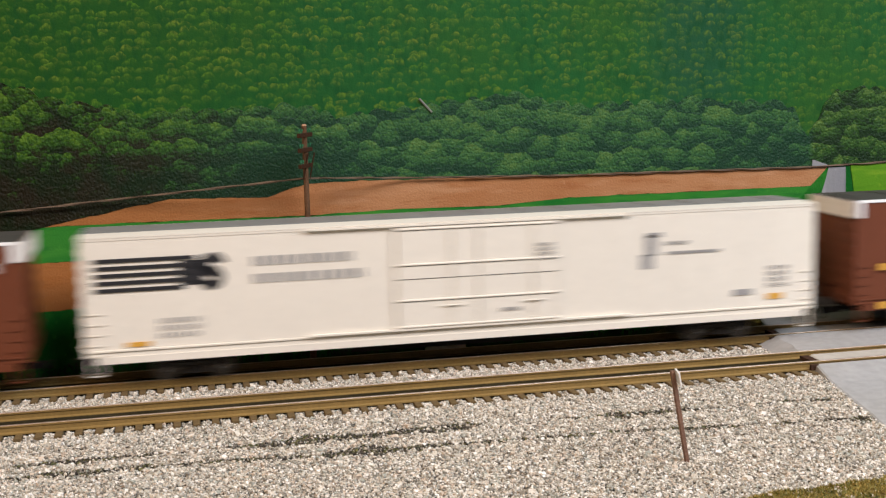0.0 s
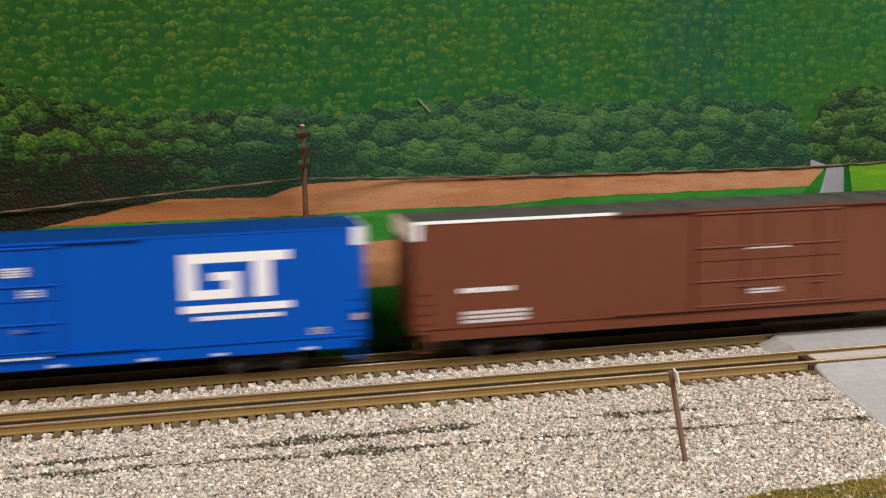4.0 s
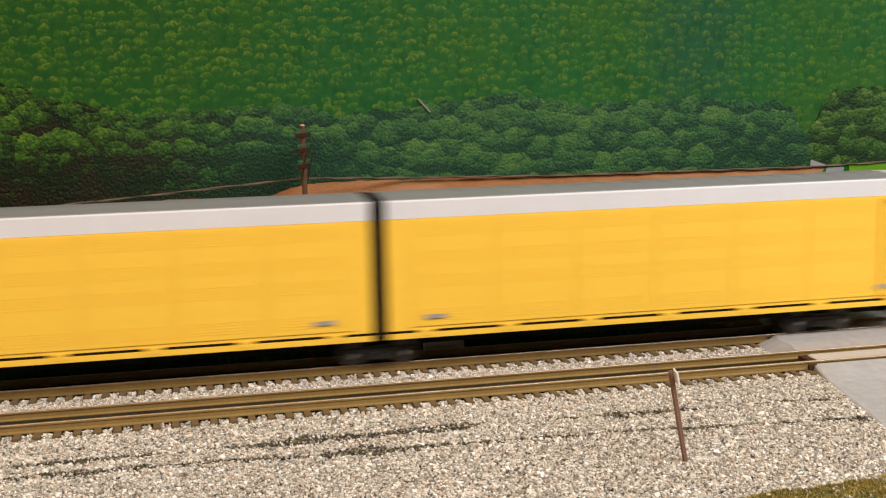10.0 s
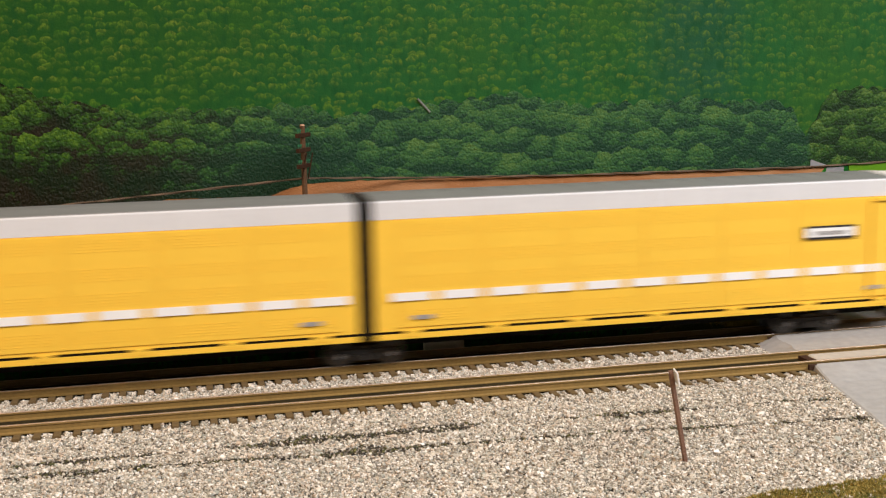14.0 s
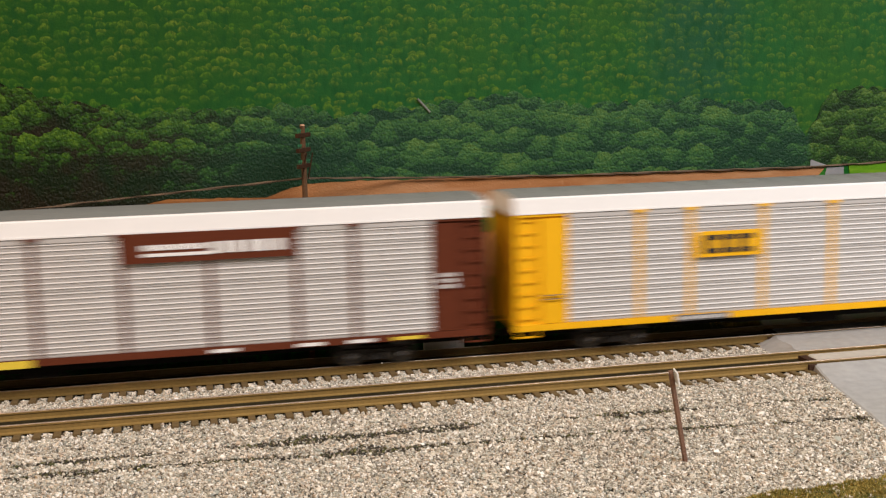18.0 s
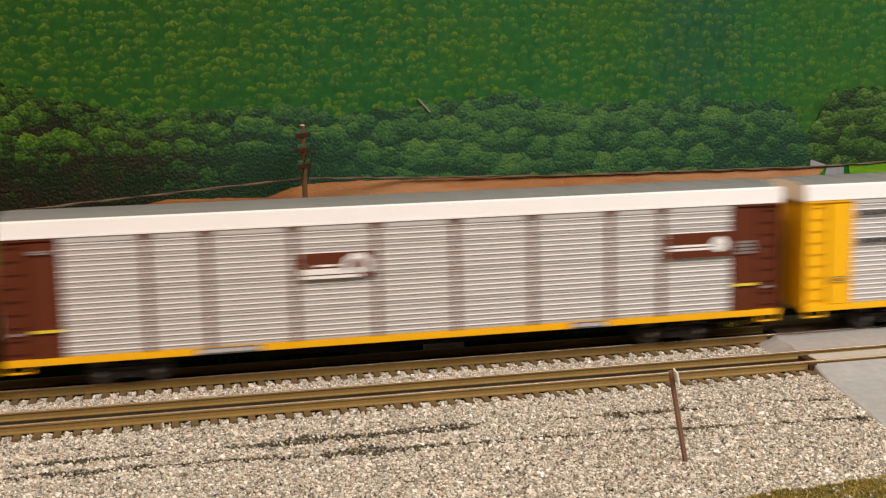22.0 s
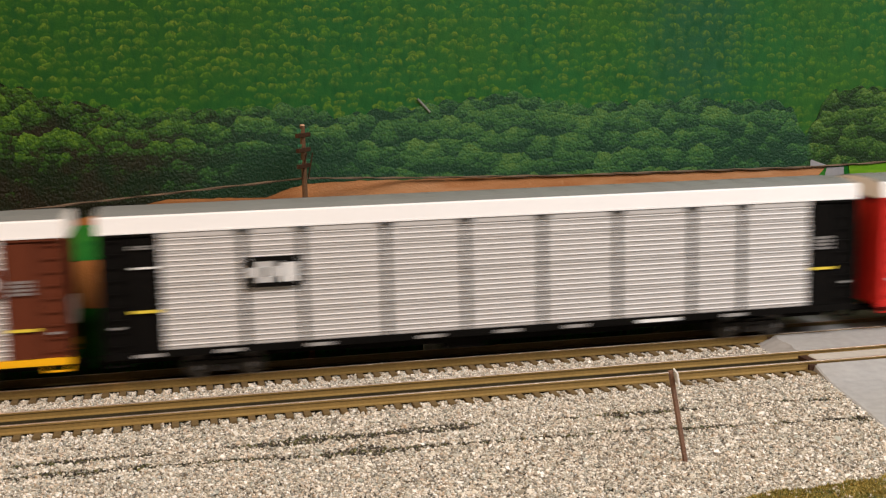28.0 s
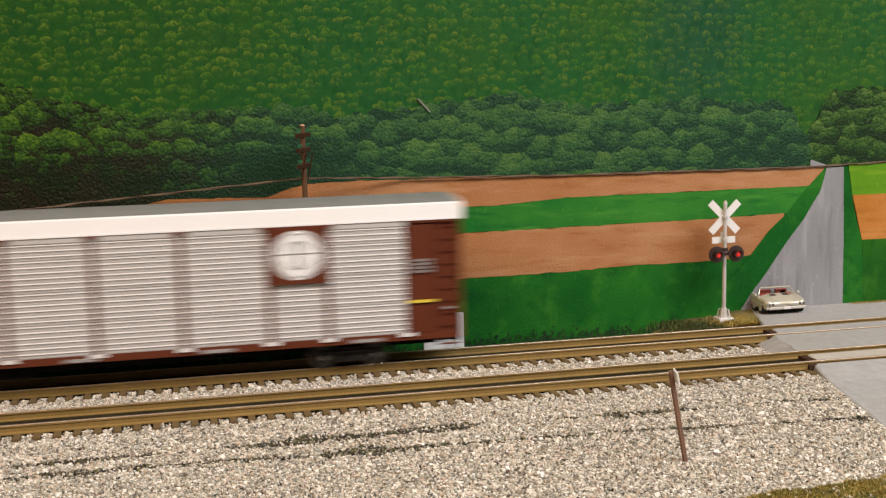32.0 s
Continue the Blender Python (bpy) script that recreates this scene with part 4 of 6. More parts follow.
part("body", shared("carbody", car_body), M_CARP, auto, "pale gold hood and fenders")
part("cockpit", Shape().box(-0.0070, 0.0070, 0.0087, 0.0136, 0.0059, 0.0063).mesh("cockpit"), M_DARK, auto, "dark open cabin")
part("bumper", Shape().bar(-0.0082, 0.0082, -0.0015, -0.0006, 0.0024, 0.0036, 0.0003).bar(-0.0093, -0.0080, -0.0010, 0.0006, 0.0025, 0.0035, 0.0003).bar(0.0080, 0.0093, -0.0010, 0.0006, 0.0025, 0.0035, 0.0003).mesh("bumper"), M_CHROME, auto, "chrome front bumper")
part("valance", Shape().box(-0.0080, 0.0080, -0.0002, 0.0006, 0.0012, 0.0024).mesh("valance"), M_BLACK, auto, "dark lower valance")
for sx in (-1, 1):
    part("grille", shared(("grille", sx), lambda s: [s.box(min(sx * 0.0010, sx * 0.0052), max(sx * 0.0010, sx * 0.0052), -0.0010, -0.0004, 0.0040 + k * 0.0005, 0.00425 + k * 0.0005) for k in range(2)]), M_CHROME, auto, "split chrome grille")
    part("lamp_surround", shared(("hls", sx), lambda s: s.box(min(sx * 0.0055, sx * 0.0088), max(sx * 0.0055, sx * 0.0088), -0.0008, 0.0003, 0.0040, 0.0051)), M_CHROME, auto, "chrome lamp surround")
    part("fender_crease", shared(("fc", sx), lambda s: s.box(sx * 0.0090 - 0.0003, sx * 0.0090 + 0.0003, 0.0020, 0.0080, 0.0058, 0.0062)), M_CHROME, auto, "")
for sx in (-0.0080, -0.0064, 0.0064, 0.0080):
    part("headlight", shared("hl", lambda s: s.tube((0, -0.0011, 0), (0, 0.0004, 0), 0.0005, 0.0006, 12)), M_LAMPD, auto, "dark round headlight", pose(sx, 0, 0.00455))
for sx in (-0.0030, 0.0030):
    part("hood_vent", shared("hv", lambda s: s.box(-0.0014, 0.0014, -0.0010, 0.0010, -0.0001, 0.0001)), M_HOOD, auto, "dark hood vent", pose(sx, 0.0062, 0.0075, 8))
screen = Shape()
screen_feet, screen_top = ((-0.0086, 0.0080, 0.0072), (0.0086, 0.0080, 0.0072)), ((-0.0070, 0.0098, 0.0101), (0.0070, 0.0098, 0.0101))
for lower, upper in zip(screen_feet, screen_top):
    screen.tube(lower, upper, 0.00024, 0.00022, 6)
screen.tube(screen_top[0], screen_top[1], 0.00034, 0.00034, 6)
part("windscreen_frame", screen.mesh("windscreen_frame"), M_CARP, auto, "pale windscreen frame")
for sx in (-0.0038, 0.0038):
    part("seat", shared("carseat", lambda s: s.bar(-0.0026, 0.0026, -0.0006, 0.0006, -0.0004, 0.0024, 0.0004)), M_SEAT, auto, "red seat back", pose(sx, 0.0118, 0.0066))
for sx, yy in ((-0.0088, 0.0040), (0.0088, 0.0040), (-0.0084, 0.0106), (0.0084, 0.0106)):
    wh = part("wheel", shared("carwheel", lambda s: s.tube((-0.0011, 0, 0), (0.0011, 0, 0), 0.0025, 0.0025, 20)), M_RUBBER, auto, "black tyre", pose(sx * 0.97, yy, 0.0025))
    part("hubcap", shared("hub", lambda s: s.tube((-0.0013, 0, 0), (0.0013, 0, 0), 0.0012, 0.0012, 14)), M_CHROME, wh, "chrome hubcap")
for sx in (-1, 1):
    part("side_trim", shared(("trim", sx), lambda s: s.box(min(sx * 0.0098, sx * 0.0101), max(sx * 0.0098, sx * 0.0101), 0.0022, 0.0130, 0.0040, 0.0043)), M_CHROME, auto, "thin chrome side trim")
    part("hood_crease", shared(("crease", sx), lambda s: s.tube((sx * 0.0042, -0.0002, 0.0056), (sx * 0.0046, 0.0080, 0.0078), 0.00022, 0.00022, 6)), M_CARP, auto)
part("bumper_badge", Shape().box(-0.0016, 0.0016, -0.0018, -0.0013, 0.0026, 0.0036).mesh("bumper_badge"), M_SIGN, auto, "blank pale plate on the bumper")
part("dashboard", Shape().bar(-0.0072, 0.0072, 0.0086, 0.0092, 0.0066, 0.0076, 0.0002).mesh("dashboard"), M_SEAT, auto, "red dashboard")
part("steering_wheel", Shape().tube((0.0036, 0.0096, 0.0078), (0.0036, 0.0097, 0.0079), 0.0013, 0.0013, 14).mesh("steering_wheel"), M_DARK, auto, "dark steering wheel")
for sx in (-0.0102, 0.0102):
    part("mirror", shared("mir", lambda s: s.tube((0, -0.0004, 0), (0, 0.0004, 0), 0.0006, 0.0006, 8)), M_CHROME, auto, "", pose(sx, 0.0078, 0.0078))

# ---- train ----
CARS = []


def truck(parent, x, name="truck"):
    """A two-axle bogie under a car."""
    tk = part(name, shared("bolster", lambda s: (s.box(-0.0030, 0.0030, -0.0120, 0.0120, 0.0045, 0.0085), s.box(-0.0110, 0.0110, -0.0020, 0.0020, 0.0040, 0.0060))), M_TRUCK, parent, "black two-axle truck", pose(x, 0, 0))
    for side in (-1, 1):
        part("sideframe", shared("sideframe", lambda s: (s.bar(-0.0140, 0.0140, -0.0008, 0.0008, 0.0052, 0.0074, 0.0003), s.bar(-0.0045, 0.0045, -0.0010, 0.0010, 0.0028, 0.0060, 0.0003), s.box(-0.0130, -0.0088, -0.0012, 0.0012, 0.0036, 0.0066), s.box(0.0088, 0.0130, -0.0012, 0.0012, 0.0036, 0.0066), s.tube((-0.0018, -0.0013, 0.0030), (-0.0018, -0.0013, 0.0056), 0.0008, 0.0008, 8), s.tube((0.0018, -0.0013, 0.0030), (0.0018, -0.0013, 0.0056), 0.0008, 0.0008, 8))), M_TRUCK, tk, "", pose(0, side * 0.0118, 0))
        for ax in (-0.0105, 0.0105):
            part("bearing_cap", shared("bearing", lambda s: s.tube((0, -0.0017, 0), (0, 0.0017, 0), 0.0011, 0.0011, 12)), M_BEARING, tk, "dull steel bearing cap", pose(ax, side * 0.0118, 0.0050))
    for ax in (-0.0105, 0.0105):
        part("wheelset", shared("wheelset", lambda s: (s.tube((0, -0.0125, 0), (0, 0.0125, 0), 0.0009, 0.0009, 8), s.tube((0, -0.0093, 0), (0, -0.0074, 0), 0.0048, 0.0048, 20), s.tube((0, 0.0074, 0), (0, 0.0093, 0), 0.0048, 0.0048, 20), s.tube((0, -0.0074, 0), (0, -0.0069, 0), 0.0053, 0.0053, 20), s.tube((0, 0.0069, 0), (0, 0.0074, 0), 0.0053, 0.0053, 20))), M_WHEEL, tk, "dark steel wheels on an axle", pose(ax, 0, 0.0048))
    return tk


def coupler(parent, x, side):
    part("coupler", shared("coupler", lambda s: (s.box(-0.004, 0.0035, -0.0012, 0.0012, 0.0062, 0.0084), s.bar(0.0030, 0.0058, -0.0022, 0.0018, 0.0058, 0.0088, 0.0004))), M_BLACK, parent, "black knuckle coupler", pose(x, 0, 0, 0, 0, 0 if side > 0 else 180))
    part("air_hose", shared("hose", lambda s: (s.tube((0, -0.0048, 0.0080), (0.0025, -0.0050, 0.0030), 0.0004, 0.0004, 6), s.tube((0.0025, -0.0050, 0.0030), (0.0045, -0.0050, 0.0022), 0.0004, 0.0004, 6))), M_BLACK, parent, "", pose(x, 0, 0, 0, 0, 0 if side > 0 else 180))


def plate(parent, name, x0, x1, z0, z1, y, material, label=""):
    return part(name, shared((name, x0, x1, z0, z1, y), lambda s: s.box(x0, x1, y - 0.00025, y, z0, z1)), material, parent, label)


def lettering(parent, x0, x1, z0, z1, y, material, seed=1, lines=1, fill=0.75, label="line of small unreadable lettering"):
    """Rows of short bars in place of writing."""

    def build(s):
        r = random.Random(seed)
        h = (z1 - z0) / lines
        for i in range(lines):
            x = x0
            while x < x1 - 0.0004:
                w = min(r.uniform(0.7, 1.5) * h * 0.7, x1 - x)
                s.box(x, x + w * fill, y - 0.0002, y, z0 + i * h + 0.12 * h, z0 + (i + 0.8) * h)
                x += w
    return part("lettering", shared(("let", x0, x1, z0, z1, y, seed, lines, fill), build), material, parent, label)


def pieces(parent, name, material, label, *builds):
    """One part for each separate painted piece."""
    for build in builds:
        s = Shape()
        build(s)
        part(name, s.mesh(name), material, parent, label)


LB, LA, LH = 0.3000, 0.3132, 0.2436
SIDE = 0.0184


def rung_ladder(parent, x, z0, z1, count, paint, y, w=0.0026):
    def build(s):
        for i in range(count):
            zz = z0 + (z1 - z0) * i / (count - 1)
            s.box(-w, w, 0, 0.0003, zz - 0.00016, zz + 0.00016)
            s.box(-w, -w + 0.0004, 0, 0.0009, zz - 0.0002, zz + 0.0002)
            s.box(w - 0.0004, w, 0, 0.0009, zz - 0.0002, zz + 0.0002)
    part("ladder", shared(("lad", z0, z1, count, w), build), paint, parent, "grab-iron ladder", pose(x, y - 0.0004, 0))


def boxcar(paint, label, centre, decorate, corners=False):
    car = new("boxcar", None)
    tagged(car, label, "boxcar", "boxcars of the train")
    h = LB / 2
    p = PAINT[paint]
    part("body", shared("bodyb", lambda s: (s.box(-h, h, -SIDE, SIDE, 0.0125, 0.0572), s.along_x([(-SIDE - 0.0002, 0.0568), (SIDE + 0.0002, 0.0568), (SIDE + 0.0002, 0.0577), (-SIDE - 0.0002, 0.0577)], -h, h))), p, car)
    part("side_sill", shared("sillb", lambda s: [s.along_x([(sd * (SIDE - 0.002), 0.0125), (sd * (SIDE + 0.0003), 0.0125), (sd * (SIDE + 0.0003), 0.0098), (sd * (SIDE - 0.002), 0.0098)], -h + 0.004, h - 0.004) for sd in (-1, 1)]), p, car)
    part("sill_flange", shared("flangeb", lambda s: [s.box(-h + 0.001, h - 0.001, sd * SIDE - 0.0005, sd * SIDE + 0.0005, 0.0145, 0.0151) for sd in (-1, 1)]), p, car)
    part("roof", shared("roofb", lambda s: (s.along_x([(-SIDE, 0.0577), (SIDE, 0.0577), (0, 0.0584)], -h, h), [s.along_x([(-SIDE, 0.0577), (SIDE, 0.0577), (SIDE, 0.0579), (0, 0.0587), (-SIDE, 0.0579)], -h + 0.005 + i * 0.0189, -h + 0.0058 + i * 0.0189) for i in range(16)])), {"white": M_ROOF, "brown": M_DKROOF, "blue": M_BLUEROOF}[paint], car, "ribbed roof")
    if paint == "white":
        part("roof_edge", shared("roofedge", lambda s: s.along_x([(-SIDE - 0.0003, 0.0577), (-SIDE * 0.50, 0.0582), (-SIDE * 0.50, 0.0586), (-SIDE - 0.0003, 0.0581)], -h, h)), p, car, "cream white roof edge")
    if paint == "brown":
        for x0, x1 in ((-h, -0.066), (0.066, h)):
            part("eave_strip", shared(("eave", x0), lambda s: s.along_x([(-SIDE - 0.0004, 0.0570), (-SIDE + 0.0006, 0.0570), (-SIDE + 0.0006, 0.0581), (-SIDE - 0.0004, 0.0579)], x0, x1)), M_WHITEM, car, "white eave strip")
    part("underframe", shared("underb", lambda s: (s.box(-h + 0.006, h - 0.006, -0.004, 0.004, 0.0070, 0.0125), s.box(-0.05, 0.05, -0.012, -0.005, 0.0062, 0.0125), [s.box(x - 0.001, x + 0.001, -0.016, 0.016, 0.0095, 0.0125) for x in (-0.075, -0.045, -0.015, 0.015, 0.045, 0.075)])), M_BLACK, car, "black underframe")
    for side in (-1, 1):
        for dx in (-0.0168, 0.0168):
            d = part("door", shared("doorb", lambda s: s.box(-0.0166, 0.0166, -0.0005, 0.0005, 0.0160, 0.0565)), p, car, "ribbed plug door", pose(dx + 0.0025, side * (SIDE + 0.0004), 0))
            for zz in (0.0166, 0.0272, 0.0415, 0.0556):
                part("rib", shared("drib", lambda s: s.bar(-0.0166, 0.0166, -0.0010, 0.0008, -0.0004, 0.0004, 0.0002)), p, d, "", pose(0, 0, zz))
            for xx in (-0.0163, 0.0163):
                part("edge_bar", shared("dedge", lambda s: s.box(-0.0003, 0.0003, -0.0008, 0.0008, 0.0160, 0.0565)), p, d, "", pose(xx, 0, 0))
            # dark lines draw the shade under the ribs, and one thin seam between
            part("door_shade_line", shared("dseam", lambda s: [s.box(-0.0166, 0.0166, -0.00065, 0.00065, zz - 0.0006, zz - 0.0004) for zz in (0.0272, 0.0362, 0.0415, 0.0556)]), M_DARK, d, "dark seam and painted shade under the ribs")["kind"] = "stuff"
            part("lock_rod", shared("rod", lambda s: (s.tube((0, 0, 0.0165), (0, 0, 0.056), 0.0003, 0.0003, 6), s.tube((-0.004, 0, 0.0245), (0.004, 0, 0.0245), 0.0003, 0.0003, 6))), p, d, "", pose(0.006, side * 0.0010, 0))
        part("door_track", shared("dtrack", lambda s: (s.box(-0.066, 0.066, -0.0008, 0.0008, 0.0152, 0.0159), s.box(-0.066, 0.066, -0.0008, 0.0008, 0.0568, 0.0575))), p, car, "", pose(0, side * (SIDE + 0.0005), 0))
    part("rivet_seams", shared("seam", lambda s: [s.box(x - 0.00018, x + 0.00018, -SIDE - 0.00012, SIDE + 0.00012, 0.0152, 0.0570) for x in np.arange(-0.145, 0.148, 0.0145) if abs(x - 0.0025) > 0.034]), p, car)["kind"] = "stuff"
    for sx in (-1, 1):
        rung_ladder(car, sx * (h - 0.0040), 0.0130, 0.0290, 5, p, -SIDE)
        rung_ladder(car, sx * (h - 0.0040), 0.0130, 0.0290, 5, p, SIDE + 0.0014)
        for zz in np.arange(0.016, 0.0555, 0.0052):
            part("end_rib", shared("endrib", lambda s: s.bar(-0.0007, 0.0004, -SIDE + 0.0015, SIDE - 0.0015, -0.001, 0.001, 0.0003)), p, car, "", pose(sx * h, 0, zz, 0, 0, 0 if sx < 0 else 180))
        part("step", shared("step", lambda s: (s.box(-0.0028, 0.0028, -0.0003, 0.0003, 0.0052, 0.0056), s.box(-0.0028, -0.0023, -0.0003, 0.0003, 0.0052, 0.0120), s.box(0.0023, 0.0028, -0.0003, 0.0003, 0.0052, 0.0120))), p, car, "", pose(sx * (h - 0.0040), -SIDE, 0))
        coupler(car, sx * (h - 0.001), sx)
        truck(car, sx * 0.110)
        if corners:
            plate(car, "corner_panel", sx * (h - 0.0036) - (0.0004 if sx > 0 else 0.0030), sx * (h - 0.0036) + (0.0034 if sx > 0 else -0.0005), 0.0505, 0.0576, -SIDE - 0.0001, M_WHITEM, "white corner square")
            part("end_band", shared("endband", lambda s: (s.box(-0.0006, 0, -SIDE, SIDE, 0.0505, 0.0576), s.box(-0.0009, -0.0006, -SIDE, SIDE, 0.0535, 0.0539))), M_BEIGE, car, "cream band across the end top", pose(sx * (h + 0.0007), 0, 0, 0, 0, 0 if sx < 0 else 180))
    decorate(car, -SIDE - 0.00015)
    CARS.append((car, centre))
    return car


def deco_white(car, y):
    hose = Shape()
    sag = [(LB / 2 + 0.0200 * k / 6, 0.0, 0.0262 - 0.0085 * (k / 6) ** 0.6) for k in range(7)]
    for a, b in zip(sag, sag[1:]):
        hose.tube(a, b, 0.00035, 0.00035, 6)
    part("slack_hose", hose.mesh("slack_hose"), M_BLACK, car, "thin black slack hose")
    for i in range(5):
        z0 = 0.0372 + i * 0.0028
        plate(car, "stripe", -0.1455, -0.112 + i * 0.0012, z0, z0 + 0.0015, y, M_BLACKM, "black stripe")
    pieces(car, "emblem", M_BLACKM, "black rounded emblem", lambda s: s.ring(-0.1012, 0.0458, 0.0012, 0.0048, 10, 285, y), lambda s: s.ring(-0.1022, 0.0408, 0.0012, 0.0048, -170, 105, y), lambda s: s.box(-0.1140, -0.1045, y, y + 0.0003, 0.0385, 0.0480))
    lettering(car, -0.0862, -0.0475, 0.0440, 0.0492, y, M_GREYM, 3, 1, 0.62, "tall grey lettering")
    lettering(car, -0.0862, -0.0430, 0.0372, 0.0424, y, M_GREYM, 4, 1, 0.62, "tall grey lettering")
    lettering(car, -0.1220, -0.1060, 0.0185, 0.0270, y, M_GREYM, 5, 3, 0.4)
    plate(car, "label", -0.1345, -0.1260, 0.0160, 0.0178, y, M_ORNM, "small orange label")
    plate(car, "label", 0.1285, 0.1355, 0.0180, 0.0205, y, M_ORNM, "small orange label")
    pieces(car, "emblem", M_GREYM, "grey upright emblem", lambda s: s.box(0.0735, 0.0785, y, y + 0.0003, 0.0395, 0.0480), lambda s: s.box(0.0715, 0.0770, y, y + 0.0003, 0.0340, 0.0400), lambda s: s.box(0.0740, 0.0805, y, y + 0.0003, 0.0470, 0.0490))
    lettering(car, 0.0820, 0.0930, 0.0435, 0.0455, y, M_GREYM, 6, 1, 0.6)
    lettering(car, 0.0830, 0.1070, 0.0395, 0.0412, y, M_GREYM, 7, 1, 0.8)
    plate(car, "label", 0.1130, 0.1215, 0.0205, 0.0230, y, M_GREYM, "grey data panel")
    lettering(car, 0.1285, 0.1385, 0.0230, 0.0330, y, M_GREYM, 8, 4, 0.4)
    lettering(car, 0.0270, 0.0340, 0.0405, 0.0480, y - 0.0009, M_GREYM, 9, 4, 0.5)
    lettering(car, 0.0120, 0.0200, 0.0205, 0.0225, y - 0.0009, M_GREYM, 10, 1, 0.7)


def deco_brown_large_ring(car, y):
    lettering(car, -0.1292, -0.0912, 0.0398, 0.0476, y, M_WHITEM, 11, 1, 0.85, "bold white lettering")
    lettering(car, -0.1296, -0.0992, 0.0266, 0.0302, y, M_WHITEM, 12, 1, 0.6)
    lettering(car, -0.1298, -0.1050, 0.0148, 0.0200, y, M_WHITEM, 13, 3, 0.55)
    for z0 in (0.0275, 0.0106):
        plate(car, "label", -0.1389, -0.1337, z0, z0 + 0.0030, y - 0.0008, M_ORNM, "orange label")
    part("stripe", shared("cs1", lambda s: s.box(0.0375, 0.1260, y, y + 0.0003, 0.0235, 0.0287)), M_WHITEM, car, "long white stripe")
    part("stripe", shared("cs2", lambda s: s.box(0.0375, 0.1260, y, y + 0.0003, 0.0158, 0.0214)), M_WHITEM, car, "long white stripe")
    pieces(car, "emblem", M_WHITEM, "large white ring emblem", lambda s: s.ring(0.1255, 0.0333, 0.0102, 0.0151, 1, 228, y - 0.0001), lambda s: s.ring(0.1255, 0.0333, 0.0031, 0.0080, 1, 265, y - 0.0002))
    lettering(car, 0.1285, 0.1345, 0.0190, 0.0290, y, M_GREYM, 14, 5, 0.5)
    plate(car, "data_panel", 0.1360, 0.1440, 0.0200, 0.0285, y, M_DKGREY, "dark ruled data panel")
    lettering(car, 0.1364, 0.1438, 0.0204, 0.0282, y - 0.0003, M_WHITEM, 19, 3, 0.35)
    plate(car, "label", 0.1330, 0.1410, 0.0106, 0.0134, y, M_ORNM, "orange label")
    lettering(car, 0.1330, 0.1440, 0.0520, 0.0545, y, M_WHITEM, 15, 2, 0.6)
    lettering(car, -0.0280, -0.0180, 0.0290, 0.0330, y - 0.0009, M_WHITEM, 16, 2, 0.7)
    lettering(car, 0.0080, 0.0260, 0.0290, 0.0320, y - 0.0009, M_WHITEM, 17, 2, 0.5)
    lettering(car, -0.0940, -0.0760, 0.0118, 0.0128, y - 0.0006, M_WHITEM, 18, 1, 0.7)


def deco_brown_small_ring(car, y):
    lettering(car, -0.131, -0.1090, 0.0283, 0.0312, y, M_WHITEM, 12, 1, 0.75)
    lettering(car, -0.130, -0.1030, 0.0160, 0.0215, y, M_WHITEM, 13, 3, 0.6)
    lettering(car, 0.0805, 0.1120, 0.0458, 0.0505, y, M_WHITEM, 21, 1, 0.85, "bold white lettering")
    pieces(car, "emblem", M_WHITEM, "white ring emblem with two stripes", lambda s: s.ring(0.1033, 0.0366, 0.0052, 0.0082, 2, 200, y - 0.0001), lambda s: s.ring(0.1033, 0.0366, 0.0016, 0.0040, 5, 270, y), lambda s: s.box(0.0800, 0.1040, y, y + 0.0003, 0.0318, 0.0344), lambda s: s.box(0.0800, 0.1040, y, y + 0.0003, 0.0280, 0.0306))
    lettering(car, 0.1320, 0.1425, 0.0466, 0.0508, y, M_WHITEM, 22, 3, 0.4)
    lettering(car, 0.1150, 0.1250, 0.0158, 0.0222, y, M_WHITEM, 14, 4, 0.30)
    lettering(car, 0.1262, 0.1340, 0.0165, 0.0228, y, M_WHITEM, 15, 4, 0.45)
    plate(car, "label", 0.1260, 0.1340, 0.0125, 0.0148, y, M_ORNM, "orange label")
    lettering(car, -0.0080, 0.0120, 0.0400, 0.0420, y - 0.0009, M_WHITEM, 23, 2, 0.5)
    lettering(car, -0.0060, 0.0080, 0.0210, 0.0235, y - 0.0009, M_WHITEM, 24, 2, 0.5)


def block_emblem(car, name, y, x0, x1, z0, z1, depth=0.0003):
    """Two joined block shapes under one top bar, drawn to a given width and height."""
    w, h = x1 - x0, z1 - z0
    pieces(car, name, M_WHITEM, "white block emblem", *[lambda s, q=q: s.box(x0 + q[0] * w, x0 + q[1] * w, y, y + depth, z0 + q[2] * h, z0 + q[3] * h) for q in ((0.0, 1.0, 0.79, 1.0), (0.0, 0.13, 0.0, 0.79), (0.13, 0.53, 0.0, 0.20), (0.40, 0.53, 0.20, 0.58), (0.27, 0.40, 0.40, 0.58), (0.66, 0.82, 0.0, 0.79))])


